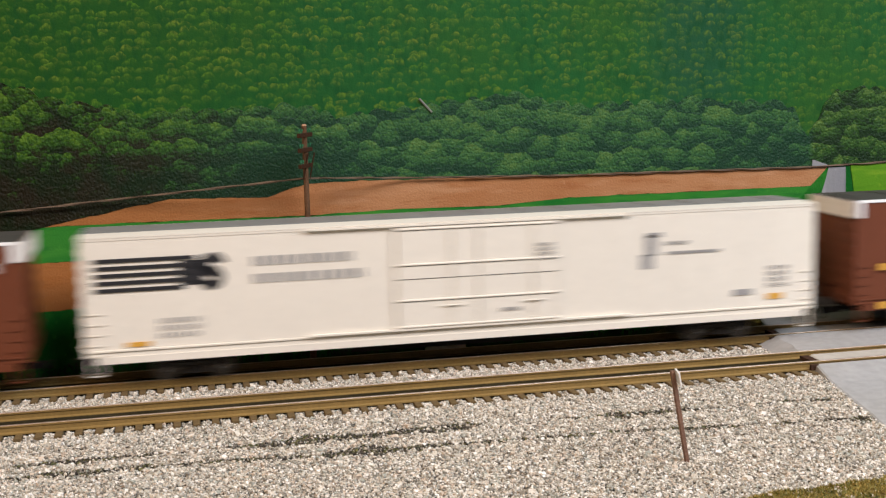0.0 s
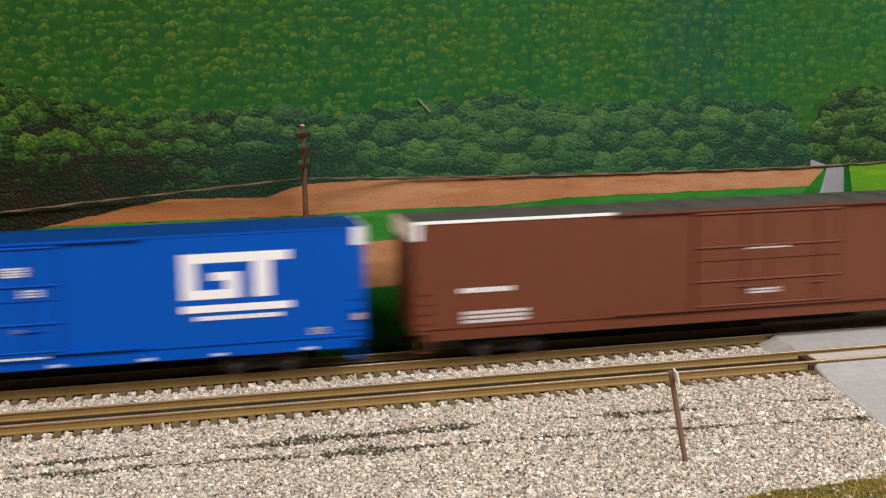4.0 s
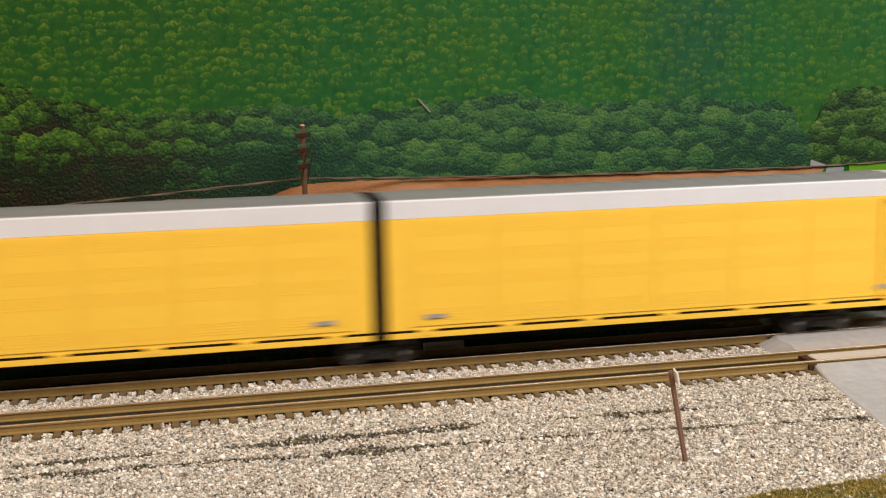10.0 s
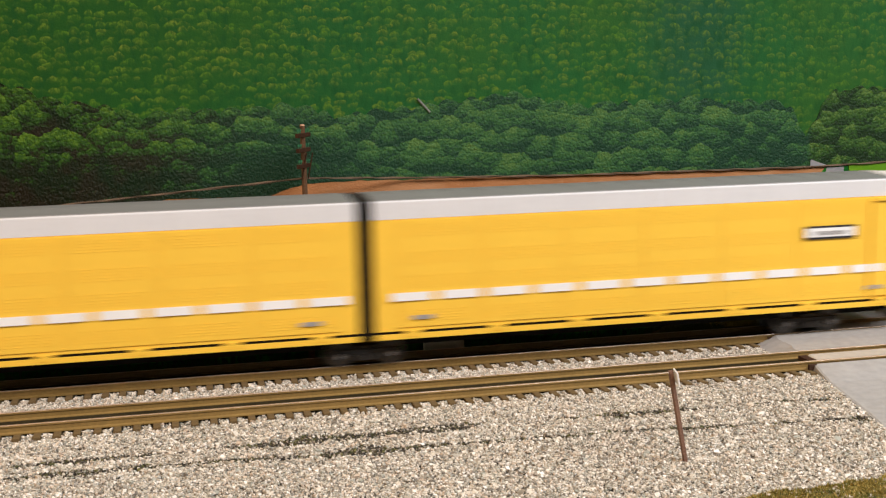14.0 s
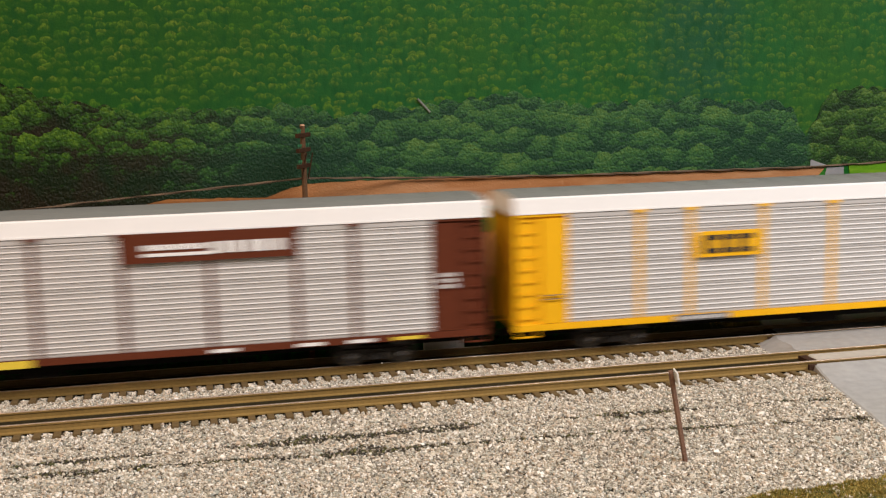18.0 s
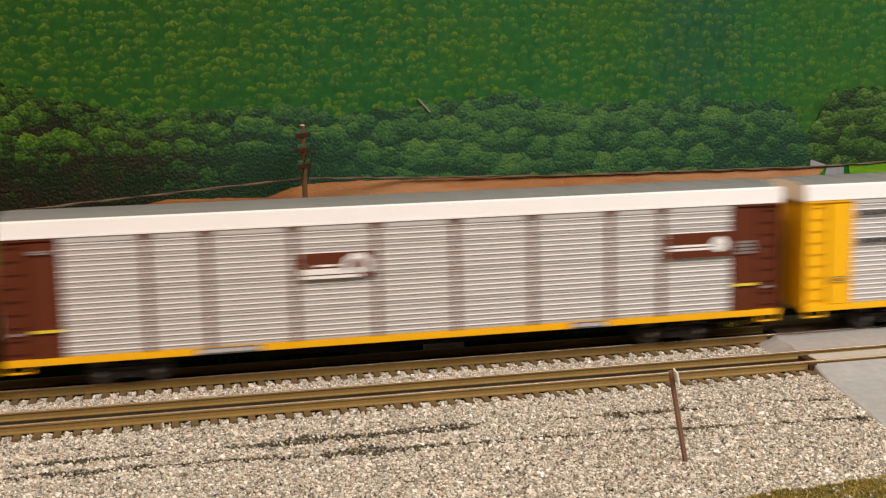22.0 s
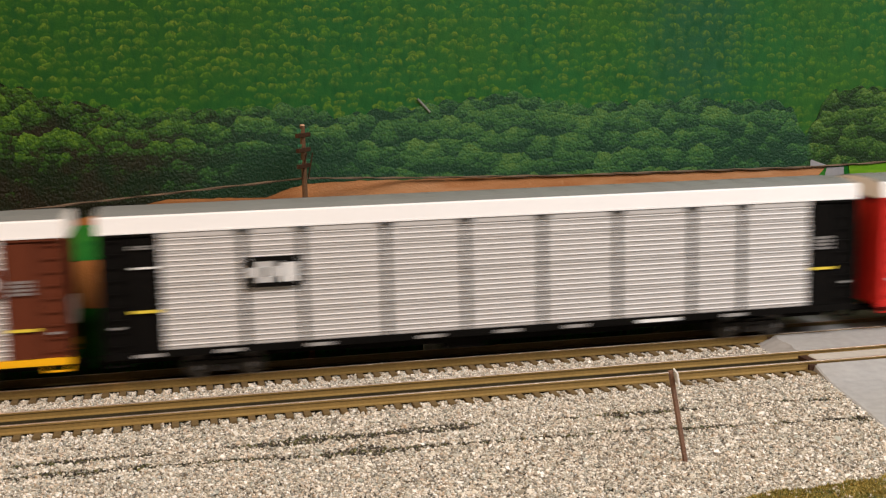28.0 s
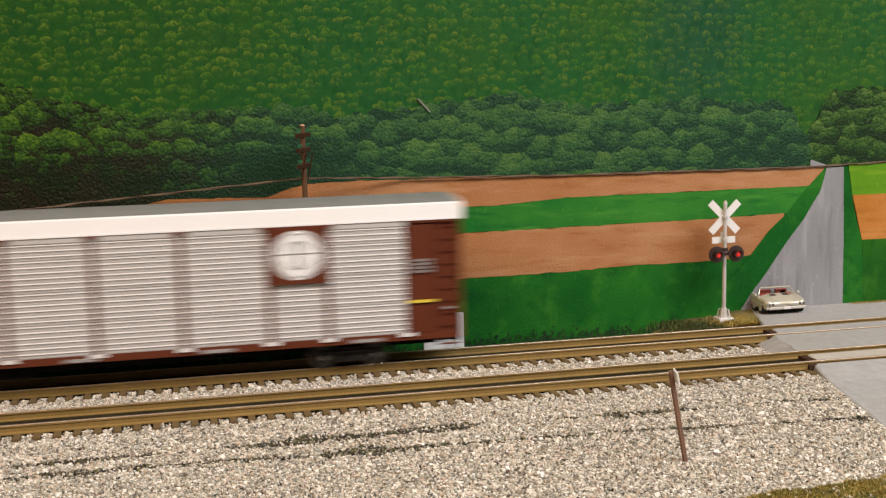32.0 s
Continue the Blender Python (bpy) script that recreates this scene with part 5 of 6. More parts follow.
def deco_blue_blocks(car, y):
    for i, (a, b, z0, z1) in enumerate(((-0.1198, -0.1071, 0.0456, 0.0474), (-0.1200, -0.1079, 0.0422, 0.0442), (-0.1206, -0.1039, 0.0383, 0.0404), (-0.1194, -0.1090, 0.0330, 0.0352), (-0.1194, -0.1052, 0.0278, 0.0304))):
        lettering(car, a, b, z0, z1, y, M_WHITEM, 30 + i, 1, 0.72, "white lettering line")
    for a, b, z0 in ((-0.1211, -0.0982, 0.0363), (-0.1216, -0.0987, 0.0253), (-0.1223, -0.1049, 0.0168), (-0.1220, -0.0991, 0.0145)):
        plate(car, "rule", a, b, z0, round(z0 + 0.0010, 4), y, M_WHITEM, "thin white rule")
    lettering(car, -0.1119, -0.0989, 0.0185, 0.0243, y, M_WHITEM, 41, 4, 0.5)
    lettering(car, -0.0950, -0.0888, 0.0283, 0.0316, y, M_GREYM, 45, 3, 0.5, "faded lettering")
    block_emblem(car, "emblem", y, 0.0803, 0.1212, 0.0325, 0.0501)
    plate(car, "stripe", 0.0800, 0.1214, 0.0274, 0.0302, y, M_WHITEM, "white stripe")
    lettering(car, 0.0848, 0.1179, 0.0240, 0.0264, y, M_WHITEM, 42, 1, 0.85)
    for x in (-0.1372, -0.1000, -0.0725, -0.0460, -0.0365, -0.0022, 0.0330, 0.0660, 0.0930, 0.1275):
        plate(car, "label", round(x - 0.0022, 4), round(x + 0.0022, 4), 0.0103, 0.0114, y - 0.0005, M_SILLW, "small pale label")
    for a, b, z0, z1, lines in ((-0.0178, -0.0095, 0.0450, 0.0490, 4), (0.0149, 0.0254, 0.0450, 0.0488, 4), (0.0225, 0.0297, 0.0372, 0.0403, 3)):
        lettering(car, a, b, z0, z1, y - 0.0009, M_WHITEM, 43, lines, 0.7)
    for a, b, z0 in ((-0.0159, -0.0115, 0.0243), (0.0188, 0.0229, 0.0240)):
        lettering(car, a, b, z0, z0 + 0.0016, y - 0.0009, M_GREYM, 46, 2, 0.6)
    # pale strips stand in for the glint on the door's lower rail
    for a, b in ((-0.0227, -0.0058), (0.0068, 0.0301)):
        plate(car, "glint_strip", a, b, 0.0141, 0.0149, y - 0.0013, M_SILLW, "pale strip painted as a glint under the door")
    plate(car, "label", -0.1470, -0.1424, 0.0206, 0.0232, y - 0.0008, M_TANM, "tan label")
    plate(car, "label", 0.1455, 0.1488, 0.0210, 0.0236, y - 0.0008, M_TANM, "tan label")
    lettering(car, 0.1285, 0.1350, 0.0160, 0.0190, y, M_PLACARD, 44, 3, 0.6)


# autorack geometry
POSTS = [-0.1342, -0.1033, -0.0808, -0.0480, -0.0159, 0.0159, 0.0480, 0.0808, 0.1033, 0.1342]
RY = 0.0186
ZL0, ZL1 = 0.0139, 0.0590


RIBS = 21
PITCH = (ZL1 - 0.0024 - ZL0) / RIBS


def louvre(s, w):
    """A side sheet of narrow bands with a fine crease in each, a deep seam after every sixth, under a plain top strip."""
    prof = []
    for i in range(RIBS):
        z0 = ZL0 + i * PITCH
        if i in (6, 12, 18):
            prof += [(0.0, z0), (0.00032, z0 + 0.00012), (0.00032, z0 + 0.00028), (0.0, z0 + 0.00042)]
        else:
            prof += [(0.0001, z0), (0.0, z0 + 0.00042)]
        prof += [(0.0, z0 + 0.38 * PITCH), (0.00022, z0 + 0.42 * PITCH), (0.00002, z0 + 0.47 * PITCH), (0.0, z0 + 0.90 * PITCH)]
    prof += [(0.0003, ZL1 - 0.0023), (-0.0003, ZL1 - 0.0020), (-0.0003, ZL1 - 0.0003), (0.0002, ZL1 - 0.0002), (0.0002, ZL1), (0.0013, ZL1), (0.0013, ZL0)]
    s.along_x(prof, -w / 2, w / 2)


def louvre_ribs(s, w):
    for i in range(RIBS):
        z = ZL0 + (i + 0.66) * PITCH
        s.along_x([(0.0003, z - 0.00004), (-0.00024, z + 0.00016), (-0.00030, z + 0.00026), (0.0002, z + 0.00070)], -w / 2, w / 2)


def autorack(paint, sill, label, centre, decorate, roof_end=M_BEIGE):
    car = new("autorack_railcar", None)
    tagged(car, label, "autorack railcar", "autorack railcars of the train")
    h = LA / 2
    p, sp = PAINT[paint], PAINT[sill]
    part("inner_frame", shared("corea", lambda s: s.box(-h + 0.004, h - 0.004, -RY + 0.0018, RY - 0.0018, 0.0120, 0.0640)), M_DARK, car, "dark interior frame")
    part("deck_sill", shared("silla", lambda s: [s.along_x([(sd * (RY - 0.003), 0.0138), (sd * (RY + 0.0004), 0.0138), (sd * (RY + 0.0004), 0.0112), (sd * (RY - 0.0005), 0.0109), (sd * (RY - 0.003), 0.0112)], -h, h) for sd in (-1, 1)]), sp, car, "side sill")
    part("underframe", shared("undera", lambda s: (s.box(-h + 0.006, h - 0.006, -0.0045, 0.0045, 0.0062, 0.0120), s.box(-0.06, 0.06, -0.013, 0.013, 0.0075, 0.0120), s.box(-0.025, -0.008, -0.014, -0.006, 0.0055, 0.0120))), M_BLACK, car, "black underframe")
    part("roof", shared("roofa", lambda s: (s.along_x([(-RY + 0.0011, 0.0650), (-RY + 0.0014, 0.0657), (-0.010, 0.0668), (0, 0.0672), (0.010, 0.0668), (RY - 0.0014, 0.0657), (RY - 0.0011, 0.0650), (RY - 0.0011, 0.0640), (-RY + 0.0011, 0.0640)], -h, h), [s.along_x([(-RY + 0.0014, 0.0658), (-0.010, 0.0670), (0, 0.0674), (0.010, 0.0670), (RY - 0.0014, 0.0658), (0, 0.0660)], -h + 0.009 + i * 0.0135, -h + 0.0097 + i * 0.0135) for i in range(23)])), M_ROOF, car, "grey galvanised ribbed roof")
    for side in (-1, 1):
        flip = pose(0, side * RY, 0, 0, 0, 0 if side < 0 else 180)
        part("roof_side", shared("fascia", lambda s: (s.along_x([(-0.0004, 0.0597), (0.0012, 0.0597), (0.0020, 0.0654), (0.0012, 0.0656), (0.0006, 0.0650)], -h, h), s.along_x([(-0.0007, 0.0590), (0, 0.0590), (0, 0.0597), (-0.0006, 0.0597)], -h, h))), M_FASCIA, car, "roof side panel, painted bright where light falls", flip)
        for i in range(9):
            a, b = POSTS[i], POSTS[i + 1]
            w = round(b - a - 0.0002, 4)
            sheet = part("side_sheet", shared(("louvre", w), lambda s: louvre(s, w)), M_ALU, car, "ribbed unpainted aluminium side sheet" if i == 0 else "", pose(side * -1 * (a + b) / 2, side * RY, 0, 0, 0, 0 if side < 0 else 180))
            part("ribs", shared(("ribs", w), lambda s: louvre_ribs(s, w)), M_RIB, sheet, "rib edges, paler to paint in their glint")["kind"] = "stuff"
        for x in POSTS[1:-1]:
            part("post", shared("posta", lambda s: (s.bar(-0.0001, 0.0452, -0.0006, 0.0004, -0.0010, 0.0010, 0.0002),)), p, car, "", pose(x, side * RY, ZL0, 0, -90, 0 if side < 0 else 180))
            part("post_cap", shared("postcap", lambda s: s.box(-0.0026, 0.0026, -0.0010, 0.0002, 0.0578, 0.0590)), p, car, "", pose(x, side * RY, 0, 0, 0, 0 if side < 0 else 180))
        for sx in (-1, 1):
            part("end_panel", shared("endpanel", lambda s: (s.box(-0.0110, 0.0110, 0.0006, 0.0012, 0.0137, 0.0590), s.bar(-0.0110, 0.0110, -0.0004, 0.0012, 0.0578, 0.0592, 0.0002))), p, car, "painted end panel", pose(sx * 0.1454, side * RY, 0, 0, 0, 0 if side < 0 else 180))
            part("end_door", shared("enddoor", lambda s: (s.box(-0.0058, 0.0058, -0.0002, 0.0008, 0.0140, 0.0572), s.box(-0.0058, -0.0053, -0.0006, 0.0008, 0.0140, 0.0572), s.box(0.0053, 0.0058, -0.0006, 0.0008, 0.0152, 0.0572))), p, car, "painted panel door", pose(sx * 0.1402, side * RY, 0, 0, 0, 0 if side < 0 else 180))
            part("corner_post", shared("cpost", lambda s: s.bar(0, 0.0455, -0.0006, 0.0010, -0.0008, 0.0008, 0.0002)), p, car, "", pose(sx * (h - 0.0008), side * RY, ZL0, 0, -90, 0 if side < 0 else 180))
            rung_ladder(car, sx * (h - 0.0052), 0.0165, 0.0565, 9, p, side * RY - (0 if side < 0 else -0.0014), 0.0030)
            part("step", shared("stepa", lambda s: (s.box(-0.0045, 0.0045, -0.0004, 0.0004, 0.0084, 0.0090), s.box(-0.0045, -0.0040, -0.0004, 0.0004, 0.0084, 0.0110), s.box(0.0040, 0.0045, -0.0004, 0.0004, 0.0084, 0.0110))), sp, car, "", pose(sx * (h - 0.0050), side * (RY - 0.0002), 0))
    for sx in (-1, 1):
        part("end_wall", shared("endwall", lambda s: s.box(-0.0012, 0, -RY + 0.0022, RY - 0.0022, 0.0110, 0.0600)), p, car, "painted folding end doors", pose(sx * (h - 0.0035), 0, 0, 0, 0, 0 if sx < 0 else 180))
        for yy in (-0.0155, -0.006, 0.0, 0.006, 0.0155):
            part("end_stile", shared("estile", lambda s: s.box(-0.0018, -0.0011, -0.0006, 0.0006, 0.0115, 0.0595)), p, car, "", pose(sx * (h - 0.0035), yy, 0, 0, 0, 0 if sx < 0 else 180))
        part("roof_end", shared("roofend", lambda s: s.along_x([(-RY + 0.0006, 0.0585), (RY - 0.0006, 0.0585), (RY - 0.0004, 0.0615), (RY - 0.0014, 0.0650), (0.010, 0.0664), (0, 0.0668), (-0.010, 0.0664), (-RY + 0.0014, 0.0650), (-RY + 0.0004, 0.0615)], -0.0010, 0.0)), roof_end, car, "beige roof end sheet", pose(sx * (h + (0.0004 if sx > 0 else -0.0004)) + (0.0008 if sx > 0 else 0.0002), 0, 0))
        if paint == "rack_blue" or (paint, sill) == ("dark_brown", "sill_yellow") or "disc" in label:
            part("brake_box", shared("brakebox", lambda s: s.box(-0.0022, 0, -0.0172, -0.0070, 0.0215, 0.0315)), M_BEIGE, car, "pale box on the end wall", pose(sx * (h - 0.0016), 0, 0, 0, 0, 0 if sx < 0 else 180))
        coupler(car, sx * (h - 0.003), sx)
        truck(car, sx * 0.112)
    decorate(car, -RY - 0.00125, p)
    CARS.append((car, centre))
    return car


def door_marks(car, y, left=0.0262, right=0.0262, ink=None):
    for sx, z in ((-1, left), (1, right)):
        plate(car, "door_stripe", sx * 0.1402 - 0.0055, sx * 0.1402 + 0.0055, z, z + 0.0011, y + 0.0004, M_YELM, "yellow stripe")
    lettering(car, -0.1450, -0.1360, 0.0530, 0.0546, y + 0.0004, M_GREYM, 61, 2, 0.7)
    lettering(car, 0.1360, 0.1450, 0.0380, 0.0440, y + 0.0004, ink or M_GREYM, 62, 4, 0.6)
    for sx in (-1, 1):
        plate(car, "ladder_label", sx * 0.1512 - 0.0018, sx * 0.1512 + 0.0018, 0.0229, 0.0238, y + 0.0012, M_GREYM, "small pale label")


def door_rules(car, y, z):
    for k in (0.0, 0.0016):
        plate(car, "rule", -0.1450, -0.1365, round(z + k, 4), round(z + k + 0.0004, 4), y, M_DKGREY, "thin dark rule")


def placard(car, x0, x1, y):
    """A black-edged sill placard with a row of pale writing."""
    plate(car, "sill_placard", x0, x1, 0.0112, 0.0137, y, M_DKGREY, "dark sill placard")
    lettering(car, x0 + 0.0008, x1 - 0.0008, 0.0116, 0.0135, y - 0.0003, M_PLACARD, 65, 1, 0.85)


def sill_marks(car, y, material, xs, w=0.0045):
    for x in xs:
        plate(car, "sill_label", round(x - w, 4), round(x + w, 4), 0.0116, 0.0129, y + 0.0008, material, "small sill label")


def deco_ring_rack(car, y, p):
    plate(car, "sign_plate", -0.0458, -0.0181, 0.0378, 0.0482, y, p, "brown sign plate")
    pieces(car, "sign_emblem", M_WHITEM, "white ring and stripes", lambda s: s.box(-0.0456, -0.0225, y - 0.0004, y - 0.0002, 0.0398, 0.0420), lambda s: s.box(-0.0456, -0.0225, y - 0.0004, y - 0.0002, 0.0381, 0.0393), lambda s: s.ring(-0.0235, 0.0425, 0.0030, 0.0052, -40, 205, y - 0.0004), lambda s: s.box(-0.0400, -0.0310, y - 0.0004, y - 0.0002, 0.0428, 0.0436))
    plate(car, "sign_plate", 0.1054, 0.1338, 0.0378, 0.0482, y, p, "brown sign plate")
    pieces(car, "sign_emblem", M_WHITEM, "white arrow-like bar", lambda s: s.box(0.1060, 0.1270, y - 0.0004, y - 0.0002, 0.0409, 0.0418), lambda s: s.box(0.1060, 0.1270, y - 0.0004, y - 0.0002, 0.0424, 0.0433), lambda s: s.ring(0.1285, 0.0430, 0.0004, 0.0033, 0, 360, y - 0.0004))
    placard(car, -0.0860, -0.0620, y + 0.0007)
    placard(car, 0.0640, 0.0790, y + 0.0007)
    door_marks(car, y, 0.0236, 0.0245)


def deco_red_sign(car, y, p):
    plate(car, "sign_plate", -0.0785, -0.0502, 0.0384, 0.0592, y, M_REDM, "red sign plate")
    for i, (x0, x1, z0) in enumerate(((-0.0783, -0.0500, 0.0524), (-0.0775, -0.0555, 0.0478), (-0.0783, -0.0545, 0.0432))):
        lettering(car, x0, x1, z0, z0 + 0.0027, y - 0.0003, M_WHITEM, 70 + i, 1, 0.58, "white lettering line")
    part("sill_line", shared("sline", lambda s: s.box(-0.132, 0.155, y + 0.0006, y + 0.0009, 0.0124, 0.0134)), M_PINKM, car, "pale sill line")
    sill_marks(car, y, M_WHITEM, (-0.105, -0.073, 0.118), 0.006)
    for x in POSTS[1:-1]:
        plate(car, "post_foot", round(x - 0.0021, 4), round(x + 0.0021, 4), 0.0139, 0.0160, y + 0.0003, p, "widened post foot")
    lettering(car, 0.1365, 0.1450, 0.0260, 0.0340, y + 0.0003, M_OCHRE, 75, 4, 0.4)
    door_rules(car, y + 0.0003, 0.0250)


def deco_green(car, y, p):
    plate(car, "sign_plate", -0.0458, -0.0181, 0.0375, 0.0490, y, p, "green sign plate")
    pieces(car, "sign_emblem", M_WHITEM, "white block emblem", lambda s: s.box(-0.0440, -0.0290, y - 0.0004, y - 0.0002, 0.0435, 0.0462), lambda s: s.box(-0.0450, -0.0280, y - 0.0004, y - 0.0002, 0.0385, 0.0425))
    pieces(car, "sign_line", M_WHITEM, "", lambda s: s.box(-0.0265, -0.0185, y - 0.0004, y - 0.0002, 0.0432, 0.0440), lambda s: s.box(-0.0265, -0.0185, y - 0.0004, y - 0.0002, 0.0400, 0.0408))
    placard(car, -0.0920, -0.0610, y + 0.0007)
    placard(car, 0.0700, 0.0850, y + 0.0007)
    door_marks(car, y)


def deco_shield(car, y, p):
    plate(car, "sign_plate", -0.1012, -0.0829, 0.0380, 0.0592, y, p, "yellow sign plate")
    part("shield_top", shared("sht", lambda s: s.along_x([(y - 0.0004, 0.0504), (y - 0.0002, 0.0504), (y - 0.0002, 0.0564), (y - 0.0004, 0.0564)], -0.0978, -0.0868)), M_BLUEM, car, "navy shield top")
    pieces(car, "shield_base", M_PINKM, "pink shield", lambda s: s.box(-0.0985, -0.0858, y - 0.0004, y - 0.0002, 0.0415, 0.0500), lambda s: s.box(-0.0970, -0.0873, y - 0.0004, y - 0.0002, 0.0397, 0.0415))
    lettering(car, -0.0968, -0.0878, 0.0515, 0.0545, y - 0.0004, M_WHITEM, 80, 2, 0.7)
    lettering(car, -0.1325, -0.1060, 0.0515, 0.0545, y + 0.0003, M_BLACKM, 81, 1, 0.72, "bold black lettering")
    lettering(car, -0.1325, -0.1065, 0.0395, 0.0425, y + 0.0003, M_BLACKM, 82, 1, 0.72, "bold black lettering")
    placard(car, -0.0800, -0.0620, y + 0.0007)
    placard(car, 0.0520, 0.0620, y + 0.0007)
    lettering(car, 0.1365, 0.1450, 0.0250, 0.0340, y + 0.0003, M_OCHRE, 75, 4, 0.4)
    door_rules(car, y + 0.0003, 0.0240)


def deco_banner(car, y, p):
    plate(car, "sign_banner", 0.0161, 0.0806, 0.0478, 0.0590, y - 0.0001, p, "long brown sign banner")
    lettering(car, 0.0235, 0.0480, 0.0522, 0.0552, y - 0.0004, M_WHITEM, 90, 1, 0.85, "white lettering")
    plate(car, "underline", 0.0235, 0.0500, 0.0502, 0.0514, y - 0.0004, M_WHITEM, "white underline")
    lettering(car, 0.0490, 0.0780, 0.0497, 0.0562, y - 0.0004, M_WHITEM, 91, 1, 0.7, "white lettering")
    plate(car, "sill_label", -0.0460, -0.0185, 0.0108, 0.0136, y + 0.0007, M_YELM, "yellow sill placard")
    sill_marks(car, y, M_YELM, (-0.125, 0.124), 0.006)
    sill_marks(car, y, M_WHITEM, (-0.093, 0.052, 0.085, 0.105), 0.005)
    lettering(car, 0.1365, 0.1450, 0.0310, 0.0380, y + 0.0003, M_WHITEM, 92, 3, 0.5)
    lettering(car, -0.1490, -0.1365, 0.0290, 0.0310, y + 0.0003, M_WHITEM, 93, 1, 0.7)


def deco_black_sign(car, y, p):
    plate(car, "sign_plate", -0.0785, -0.0502, 0.0378, 0.0486, y, p, "yellow sign plate")
    for a, b in ((-0.0752, -0.0685), (-0.0672, -0.0609), (-0.0596, -0.0533)):
        pieces(car, "sign_block", M_BLACKM, "bold black block", lambda s: s.box(a, b, y - 0.0005, y - 0.0003, 0.0450, 0.0470), lambda s: s.box(a, b, y - 0.0005, y - 0.0003, 0.0394, 0.0414), lambda s: s.box(a, a + 0.0030, y - 0.0005, y - 0.0003, 0.0414, 0.0450))
    placard(car, -0.0880, -0.0630, y + 0.0007)
    placard(car, 0.0640, 0.0720, y + 0.0007)
    lettering(car, 0.1365, 0.1450, 0.0250, 0.0340, y + 0.0003, M_OCHRE, 75, 4, 0.4)
    door_rules(car, y + 0.0003, 0.0240)


def deco_blue_rack(car, y, p):
    plate(car, "sign_plate", -0.0785, -0.0502, 0.0376, 0.0482, y, p, "blue sign plate")
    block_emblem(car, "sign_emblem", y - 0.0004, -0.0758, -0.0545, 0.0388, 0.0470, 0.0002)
    sill_marks(car, y, M_YELM, (-0.100, -0.058, -0.016, 0.026, 0.070, 0.110))
    sill_marks(car, y, M_WHITEM, (-0.080, 0.050, 0.090), 0.006)
    placard(car, -0.0895, -0.0655, y + 0.0007)
    door_marks(car, y, 0.0243, 0.0243)


def deco_dark(car, y, p):
    pieces(car, "door_emblem", M_WHITEM, "white round emblem with a cross gap", lambda s: s.ring(-0.1428, 0.0486, 0, 0.0044, 90, 180, y + 0.0003), lambda s: s.ring(-0.1428, 0.0478, 0, 0.0044, 180, 270, y + 0.0003), lambda s: s.box(-0.1421, -0.1374, y + 0.0003, y + 0.0006, 0.0434, 0.0478), lambda s: s.box(-0.1421, -0.1374, y + 0.0003, y + 0.0006, 0.0486, 0.0530))
    sill_marks(car, y, M_WHITEM, (-0.095, -0.067, -0.031, 0.008), 0.007)
    for x in POSTS[1:-1]:
        plate(car, "post_foot", round(x - 0.0016, 4), round(x + 0.0016, 4), 0.0139, 0.0152, y + 0.0003, M_ORNM, "orange post foot")
    door_marks(car, y, 0.0190, 0.0272, M_WHITEM)
    plate(car, "door_stripe", 0.1325, 0.1365, 0.0192, 0.0201, y + 0.0004, M_YELM, "yellow stripe")


def deco_black_rack(car, y, p):
    plate(car, "sign_plate", -0.1016, -0.0825, 0.0362, 0.0480, y, p, "black sign plate")
    pieces(car, "sign_emblem", M_WHITEM, "white block emblem", lambda s: s.box(-0.1012, -0.0900, y - 0.0004, y - 0.0002, 0.0440, 0.0462), lambda s: s.box(-0.1012, -0.0975, y - 0.0004, y - 0.0002, 0.0380, 0.0462), lambda s: s.box(-0.1012, -0.0900, y - 0.0004, y - 0.0002, 0.0380, 0.0402), lambda s: s.along_x([(y - 0.0004, 0.0380), (y - 0.0002, 0.0380), (y - 0.0002, 0.0462), (y - 0.0004, 0.0462)], -0.0938, -0.0905), lambda s: s.box(-0.0885, -0.0835, y - 0.0004, y - 0.0002, 0.0380, 0.0455))
    sill_marks(car, y, M_GREYM, (-0.140, -0.110, -0.075, -0.031, 0.001, 0.030, 0.100), 0.005)
    sill_marks(car, y, M_WHITEM, (0.066,), 0.009)
    lettering(car, -0.1445, -0.1350, 0.0455, 0.0466, y + 0.0004, M_WHITEM, 64, 1, 0.9)
    door_marks(car, y, 0.0288, 0.0294)


def deco_red_rack(car, y, p):
    sill_marks(car, y, M_PINKM, (-0.065, 0.0, 0.030), 0.007)
    plate(car, "sill_label", -0.0880, -0.0620, 0.0114, 0.0135, y + 0.0007, M_PINKM, "pale sill placard")
    sill_marks(car, y, M_GREYM, (0.083,), 0.006)
    door_marks(car, y)


